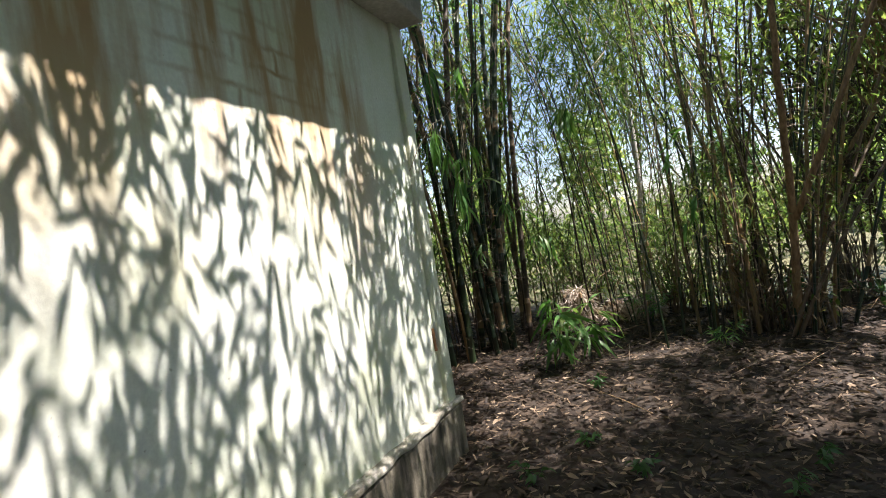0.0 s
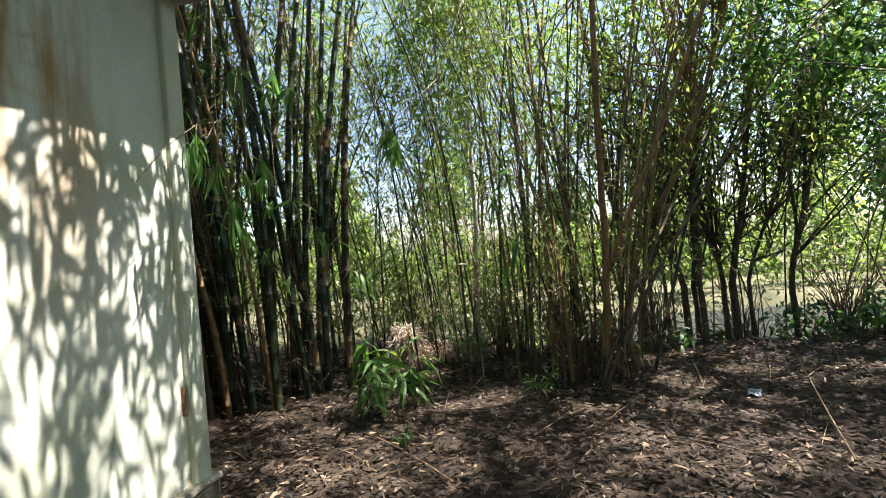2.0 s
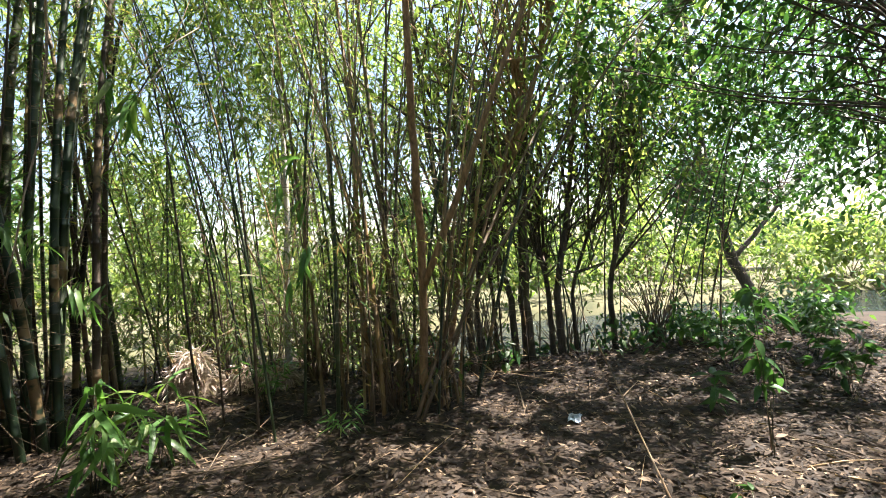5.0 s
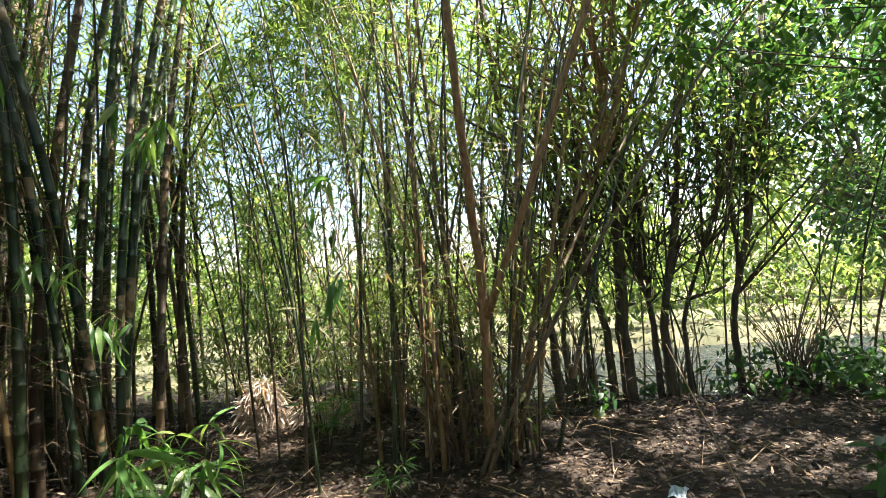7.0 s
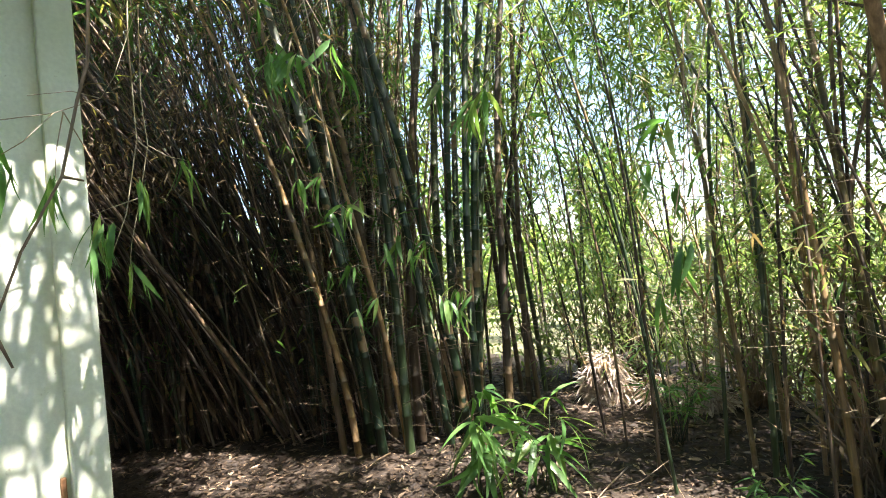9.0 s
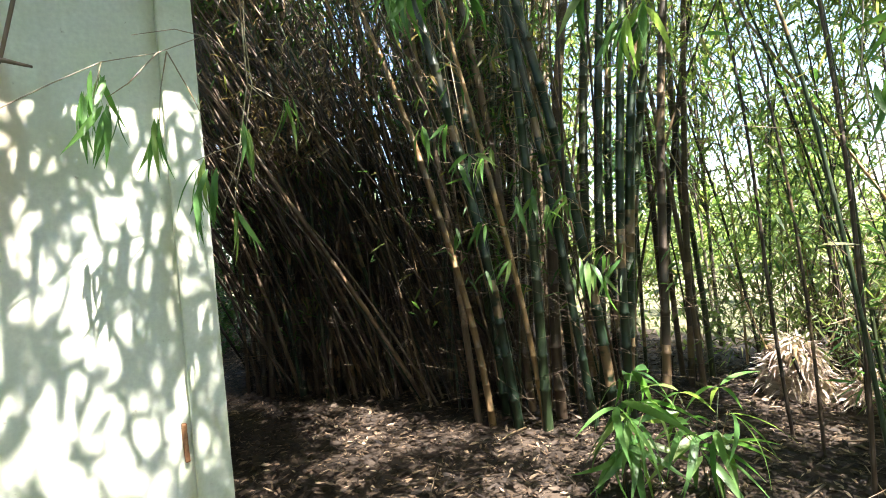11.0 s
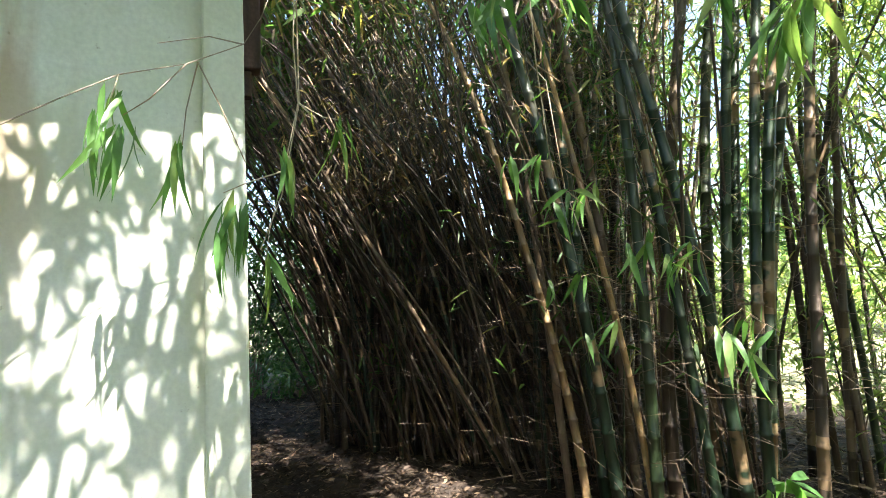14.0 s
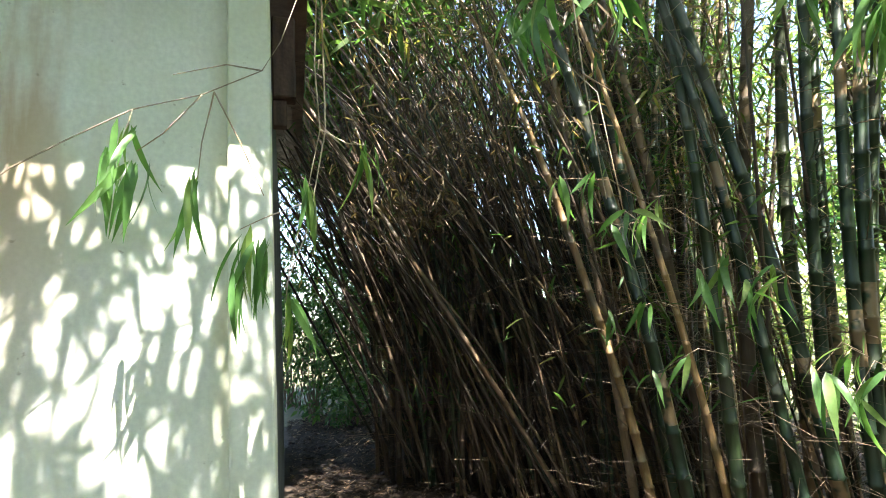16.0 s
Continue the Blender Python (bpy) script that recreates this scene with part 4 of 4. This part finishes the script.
# ---------------------------------------------------------------- small things
def litter():
    r = np.random.default_rng(5)
    n = 165000
    p = np.stack([r.uniform(-8.5, 9.0, n), r.uniform(2.2, 10.0, n)], 1)
    keep = ~((p[:, 0] < -0.13) & (p[:, 1] < 4.25)) & (p[:, 1] < np.array([bank(x) for x in p[:, 0]]) + np.where(p[:, 0] > 1, 0.1, 3))
    p = p[keep]
    n = len(p)
    z = on_ground(p) + r.uniform(0.004, 0.03, n)
    a = r.uniform(0, 6.28, n)
    along = np.stack([np.cos(a), np.sin(a), r.normal(0, 0.22, n)], 1)
    up = unit(np.array([[0, 0, 1.0]]) + r.normal(0, 0.35, (n, 3)))
    L = r.uniform(0.025, 0.095, n) * r.uniform(0.7, 1.2, n)
    ob = leaf_cloud("leaf_litter", np.column_stack([p, z]), along, up, L, L * r.uniform(0.14, 0.36, n), LITTER, None, "", 0.02, "stuff")
    tagged(ob, "carpet of dry brown bamboo leaves on the ground", "leaf litter")


litter()


def blade_data(name, length, width, mat, droop=0.3):
    """One long pointed leaf with a folded midrib that arches down; it grows along +x."""
    vs, fs = [], []
    ks = np.linspace(0, 1, 7)
    for k in ks:
        w = width * 0.5 * (math.sin(math.pi * min(1, k * 1.02 + 0.04) ** 0.75) ** 0.8 if 0 < k < 1 else 0.04)
        x, z = length * k * (1 - 0.12 * droop * k), -droop * length * k * k
        vs += [(x, -w, z + w * 0.25), (x, 0, z), (x, w, z + w * 0.25)]
    for i in range(6):
        a = 3 * i
        fs += [(a, a + 3, a + 4, a + 1), (a + 1, a + 4, a + 5, a + 2)]
    me = bpy.data.meshes.new(name)
    me.from_pydata(vs, [], fs)
    me.polygons.foreach_set("use_smooth", [True] * len(me.polygons))
    me.materials.append(mat)
    return me


BLADE = blade_data("leaf", 0.20, 0.030, LEAF_NEAR, 0.45)
BLADE_SHORT = blade_data("leaf", 0.13, 0.0140, LEAF_NEAR, 0.25)
BLADE_LONG = blade_data("leaf", 0.30, 0.037, LEAF_NEAR, 0.55)
BLADE_BROAD = blade_data("leaf", 0.14, 0.050, LEAF_BROAD, 0.3)


def sprig(name, label, category, stems, tufts, seed, blade, per=6, radius=0.0022, down=0.9, size=(0.8, 1.2), mat=None, fan=0.9, group="", wild=20):
    """Twigs with tufts of separate leaves. stems: point rows; tufts: (x, y, z, heading degrees)."""
    r = np.random.default_rng(seed)
    o = np.array(stems[0][0], float)
    thing = tagged(new(name), label, category, group)
    thing.location = o
    for s in stems:
        tubes("stem", [np.array(s, float) - o], [radius], mat or TWIG, thing, 5, "", 0.5)
    for x, y, z, head in tufts:
        for _ in range(per):
            yaw = head + r.normal(0, 50 * fan)
            pitch = down * 60 + r.normal(0, wild)
            s = r.uniform(*size)
            m = Matrix.Translation(Vector((x, y, z)) - Vector(o) + Vector(r.normal(0, 0.012, 3))) @ pose(0, 0, 0, 0, pitch, yaw) @ pose(0, 0, 0, r.normal(0, 35)) @ Matrix.Diagonal((s, s, s, 1))
            placed("leaf", blade, m, thing)
    return thing


sprig("hanging_bamboo_branch", "thin hanging bamboo branch with fresh green leaves against the wall", "branch",
      [[(0.03, 3.40, 1.74), (0.03, 3.58, 1.90), (0.03, 3.70, 1.98), (0.03, 3.83, 2.06), (0.03, 3.99, 2.11), (0.03, 4.14, 2.19), (0.03, 4.19, 2.28), (0.03, 4.30, 2.6)],
       [(0.03, 3.83, 2.06), (0.03, 3.82, 2.02), (0.03, 3.80, 1.94)], [(0.03, 3.99, 2.11), (0.03, 3.90, 2.0), (0.03, 3.84, 1.95)],
       [(0.03, 4.02, 2.12), (0.03, 4.08, 1.99), (0.03, 4.14, 1.84)], [(0.03, 4.02, 2.12), (0.03, 3.99, 1.98), (0.03, 3.98, 1.88)],
       [(0.03, 4.30, 2.6), (0.03, 4.28, 2.22), (0.03, 4.29, 2.03), (0.03, 4.24, 1.80), (0.03, 4.20, 1.64), (0.03, 4.19, 1.56)], [(0.03, 4.24, 1.82), (0.03, 4.14, 1.78), (0.03, 4.08, 1.75)],
       [(0.03, 4.14, 2.19), (0.03, 4.05, 2.20), (0.03, 3.92, 2.16)], [(0.03, 4.29, 2.03), (0.04, 4.36, 1.99), (0.05, 4.42, 1.98)]],
      [(0.03, 3.82, 2.02, -100), (0.03, 3.84, 1.93, -70), (0.03, 3.98, 1.88, -90), (0.03, 4.10, 1.74, -100), (0.03, 4.08, 1.64, -80), (0.03, 4.24, 1.87, 60), (0.03, 4.20, 1.57, 40), (0.03, 3.78, 1.96, -90), (0.03, 4.14, 1.72, -60), (0.05, 4.40, 1.98, 60)],
      51, BLADE_SHORT, 7, 0.0024, 1.30, (1.0, 1.7), mat=TWIG_PALE, fan=0.75, wild=13).location += Vector((0.07, 0.02, 0.09))
sprig("dead_bamboo_branch", "bare dead bamboo branch with knotted joints hanging beside the path", "branch",
      [[(1.25, 3.86, 3.2), (1.25, 3.80, 2.3), (1.25, 3.77, 1.93), (1.25, 3.75, 1.86), (1.25, 3.72, 1.73), (1.25, 3.66, 1.61), (1.25, 3.62, 1.5), (1.25, 3.58, 1.42)],
       [(1.25, 3.62, 1.5), (1.25, 3.64, 1.44)], [(1.25, 3.72, 1.73), (1.25, 3.75, 1.725)]], [], 52, BLADE, mat=TWIG, radius=0.0034)
for i, pts in enumerate([[(-0.08, 4.37, 3.05), (-0.08, 4.34, 2.63), (-0.08, 4.34, 2.19), (-0.09, 4.28, 1.88), (-0.09, 4.21, 1.70)],
                         [(0.2, 5.0, 3.2), (0.25, 5.05, 2.7), (0.2, 5.1, 2.3), (0.22, 5.12, 1.9)], [(-0.5, 5.3, 2.9), (-0.3, 5.5, 2.5), (-0.35, 5.6, 2.0), (-0.3, 5.7, 1.6)], [(1.4, 6.2, 2.9), (1.3, 6.25, 2.0), (1.35, 6.3, 1.2), (1.3, 6.3, 0.5)]]):
    sprig("dry_hanging_twig", "pale dry bamboo twig hanging down in front of the grove", "twig", [pts, [pts[2], (pts[2][0] + 0.06, pts[2][1] + 0.05, pts[2][2] - 0.08)]], [], 60 + i, BLADE, mat=TWIG_PALE, radius=0.0036, group="dry hanging twigs")
sprig("overhanging_bamboo_spray", "spray of bright green bamboo leaves hanging over the path", "branch",
      [[(0.5, 5.3, 3.6), (0.2, 5.2, 3.0), (0.04, 5.11, 2.71)], [(0.2, 5.2, 3.0), (0.13, 5.3, 2.62)], [(0.2, 5.2, 3.0), (-0.08, 5.03, 2.68)]],
      [(0.04, 5.11, 2.71, -120), (-0.08, 5.03, 2.68, 180), (0.13, 5.3, 2.64, 40)], 53, BLADE, 5, 0.003, 0.8)
sprig("overhanging_bamboo_spray", "spray of bright green bamboo leaves hanging over the path", "branch",
      [[(1.3, 5.9, 3.6), (1.0, 5.9, 2.9), (0.59, 5.81, 2.36)], [(1.0, 5.9, 2.9), (0.64, 5.52, 2.46)]], [(0.59, 5.81, 2.36, -60), (0.64, 5.52, 2.46, -120)], 54, BLADE, 6, 0.003, 0.8)
sprig("overhanging_bamboo_spray", "drooping dark green bamboo leaves in front of the thicket", "branch",
      [[(1.9, 6.3, 3.2), (1.65, 6.1, 2.5), (1.53, 6.05, 2.09)], [(1.65, 6.1, 2.5), (1.53, 6.13, 1.5)]], [(1.53, 6.05, 2.09, 160), (1.53, 6.13, 1.5, 200), (1.53, 6.12, 1.8, 120)], 55, BLADE, 4, 0.003, 0.9, (0.9, 1.3))
sprig("overhanging_bamboo_spray", "spray of long bright green bamboo leaves hanging before the clump", "branch",
      [[(-0.2, 5.8, 3.7), (-0.35, 5.5, 3.3), (-0.50, 5.30, 2.95)], [(-0.35, 5.5, 3.3), (-0.3, 5.63, 3.02)]],
      [(-0.50, 5.30, 2.95, -110), (-0.46, 5.34, 2.98, -60), (-0.30, 5.63, 3.02, -90)], 56, BLADE_LONG, 4, 0.003, 1.0, (0.8, 1.15))
sprig("overhanging_bamboo_spray", "spray of long bright green bamboo leaves hanging before the clump", "branch",
      [[(0.9, 6.3, 3.4), (0.7, 6.2, 2.8), (0.51, 6.11, 2.50)], [(0.7, 6.2, 2.8), (0.63, 5.80, 2.42)]],
      [(0.51, 6.11, 2.50, -100), (0.56, 6.05, 2.55, 170), (0.63, 5.80, 2.42, -80)], 57, BLADE_LONG, 5, 0.003, 0.9, (0.7, 1.1))
sprig("overhanging_bamboo_spray", "drooping green bamboo leaves on a slim stem before the thicket", "branch",
      [[(1.7, 6.4, 2.6), (1.58, 6.1, 1.9), (1.54, 6.03, 1.45)], [(1.58, 6.1, 1.9), (1.45, 5.95, 1.25)], [(1.58, 6.1, 1.9), (1.38, 6.16, 1.92)]],
      [(1.54, 6.03, 1.5, -100), (1.45, 5.95, 1.28, -140), (1.38, 6.16, 1.95, 170)], 58, BLADE_LONG, 3, 0.003, 1.0, (0.6, 0.9))
for i, (x, y, z) in enumerate([(0.11, 6.03, 1.3), (-0.12, 5.97, 1.66), (-0.43, 5.61, 1.95), (-0.37, 5.70, 1.31), (0.20, 5.86, 1.34), (0.10, 5.76, 1.61), (0.28, 5.9, 1.27), (-0.16, 5.48, 1.95), (-0.31, 5.27, 2.12), (-0.04, 5.66, 1.70), (-0.47, 5.58, 1.55)]):
    sprig("bamboo_side_shoot", "leafy side shoot growing from the bamboo culms", "branch",
          [[(x - 0.45, y + 0.85, z - 0.02), (x - 0.2, y + 0.4, z + 0.06), (x, y, z)]], [(x, y, z, -60), (x - 0.05, y + 0.2, z + 0.05, 200)], 70 + i, BLADE, 3, 0.002, 0.75, (0.6, 1.1), group="side shoots of the bamboo")


def seedling(label, x, y, h, n, seed, blade, name="young_bamboo_plant", reach=0.3, size=(0.8, 1.3), down=0.15):
    r = np.random.default_rng(seed)
    z = ground_height(x, y)
    stems, tufts = [], []
    for i in range(n):
        a, d = r.uniform(0, 6.28), reach * r.uniform(0.3, 1)
        ex, ey, ez = x + d * math.cos(a), y + d * math.sin(a), z + h * r.uniform(0.45, 1)
        stems.append([(x + r.normal(0, 0.03), y + r.normal(0, 0.03), z - 0.02), ((x + ex) / 2, (y + ey) / 2, z + 0.65 * (ez - z)), (ex, ey, ez)])
        tufts += [(ex, ey, ez, math.degrees(a)), ((x + ex) / 2, (y + ey) / 2, z + 0.6 * (ez - z), r.uniform(0, 360))]
    return sprig(name, label, "plant", stems, tufts, seed, blade, 4, 0.003, down, size, CULM_GREEN)


seedling("young bamboo plant with long arching green leaves", 0.12, 6.10, 0.72, 6, 91, BLADE_LONG, reach=0.25, size=(0.8, 1.35))
seedling("young bamboo plant with long arching green leaves", 0.45, 6.45, 0.60, 5, 92, BLADE_LONG, reach=0.3, size=(0.8, 1.3))
seedling("feathery young bamboo growing beside the tree clump", 0.95, 7.55, 0.85, 20, 93, BLADE_SHORT, reach=0.35)
seedling("leafy sapling standing in the litter", 4.42, 5.45, 1.25, 5, 94, BLADE_BROAD, "sapling", 0.16, (0.8, 1.3), 0.5)
seedling("small low green weed in dry leaves", 3.72, 4.75, 0.14, 4, 95, BLADE_BROAD, "weed", 0.10, (0.35, 0.6))
seedling("small low green weed in dry leaves", 4.6, 6.3, 0.28, 3, 96, BLADE_BROAD, "weed", 0.14)
seedling("spindly weed among the fallen leaves", 1.7, 6.65, 0.35, 6, 97, BLADE_SHORT, "weed", 0.2)
for i, (x, y) in enumerate([(0.41, 3.72), (0.66, 4.3), (0.99, 3.9), (1.68, 3.82), (1.85, 4.12), (0.57, 5.54)]):
    seedling("small low green weed in dry leaves", x, y, 0.13, 4, 120 + i, BLADE_BROAD, "weed", 0.09, (0.3, 0.55))
for i, (x, y) in enumerate([(5.6, 7.4), (6.2, 6.8), (6.6, 7.4), (5.9, 6.3)]):
    seedling("bushy green weed at the path's edge", x, y, 0.6, 8, 110 + i, BLADE_BROAD, "weed", 0.3)


def stump(x, y, w, h, seed):
    """Old bamboo root mass: a lumpy core wrapped in dry pale sheaths and cut culm ends."""
    r = np.random.default_rng(seed)
    z = ground_height(x, y)
    thing = tagged(new("bamboo_stump"), "old bamboo root stump shaggy with pale dry sheaths", "stump")
    thing.location = (x, y, z)
    bm = bmesh.new()
    bmesh.ops.create_icosphere(bm, subdivisions=3, radius=1)
    for v in bm.verts:
        k = 1 + 0.35 * noise.noise(v.co * 2.2 + Vector((seed, 0, 0)))
        v.co = Vector((v.co.x * w * k, v.co.y * w * 0.8 * k, max(v.co.z, -0.2) * h * k))
    part("core", bm, ROOTY, thing)
    ends = []
    for _ in range(9):
        a, d = r.uniform(0, 6.28), r.uniform(0.2, 0.8) * w
        p = np.array([d * math.cos(a), d * math.sin(a), h * 0.3])
        q = p + np.array([r.normal(0, 0.1), r.normal(0, 0.1), r.uniform(0.25, 0.5) * h + 0.1])
        tubes("cut_culm", [[p, (p + q) / 2, q]], [r.uniform(0.015, 0.03)], CULM_TAN if r.uniform() < 0.5 else CULM_DARK, thing, 7, "", 0.9)
    n = 520
    a = r.uniform(0, 6.28, n)
    el = r.uniform(0.1, 1.4, n)
    pos = np.stack([np.cos(a) * np.cos(el) * w, np.sin(a) * np.cos(el) * w * 0.8, np.sin(el) * h * 1.05], 1)
    along = np.stack([np.cos(a) + r.normal(0, 0.6, n), np.sin(a) + r.normal(0, 0.6, n), r.uniform(-1.2, 0.9, n)], 1)
    leaf_cloud("sheath_tangle", pos, along, r.normal(size=(n, 3)), r.uniform(0.06, 0.19, n), r.uniform(0.008, 0.022, n), DRY, thing, "", 0.35, "stuff")


stump(0.0, 8.5, 0.24, 0.46, 1)
stump(0.5, 8.6, 0.20, 0.22, 2)
stump(0.9, 8.5, 0.22, 0.22, 3)


def stick(label, pts, r, mat):
    o = np.array(pts[0], float)
    thing = tubes("fallen_stick", [np.array(pts, float) - o], [r], mat, None, 6, label, 0.4)
    thing.location = o
    tagged(thing, category="stick")


stick("pale dry bamboo stick leaning up out of the litter", [(3.42, 4.9, 0.0), (3.55, 5.42, 0.14), (3.5, 5.6, 0.42), (3.41, 5.66, 0.69), (3.3, 5.8, 1.05)], 0.007, TWIG)
r_st = np.random.default_rng(77)
for i in range(46):
    x, y, a, L = r_st.uniform(-3.2, 6.5), r_st.uniform(4.6, 8.4), r_st.uniform(0, 6.28), r_st.uniform(0.25, 1.1)
    if x < 0.1 and y < 5.2:
        continue
    e = (x + L * math.cos(a), y + L * math.sin(a))
    mx, my = (x + e[0]) / 2, (y + e[1]) / 2
    stick("dry brown stick lying on dead leaves", [(x, y, ground_height(x, y) + 0.02), (mx, my, ground_height(mx, my) + 0.035), (e[0], e[1], ground_height(*e) + 0.025)], r_st.uniform(0.003, 0.008), TWIG if i % 3 else CULM_TAN)


def scrap(x, y, w, seed, label):
    bm = bmesh.new()
    bmesh.ops.create_grid(bm, x_segments=8, y_segments=6, size=1)
    for v in bm.verts:
        n = noise.noise_vector(Vector((v.co.x * 1.6, v.co.y * 1.6, seed)))
        v.co = Vector((v.co.x * w, v.co.y * w * 0.55, 0.03 + 0.03 * n.z)) + Vector((n.x, n.y, 0)) * w * 0.4
    bmesh.ops.solidify(bm, geom=bm.faces[:], thickness=0.002)
    me = bpy.data.meshes.new("plastic_scrap")
    bm.to_mesh(me)
    bm.free()
    me.materials.append(PLASTIC)
    ob = new("plastic_scrap", me)
    ob.location = (x, y, ground_height(x, y))
    ob.rotation_euler = (0, 0, seed)
    tagged(ob, label, "litter")


scrap(3.53, 6.5, 0.09, 1.0, "crumpled pale blue plastic scrap on dead leaves")
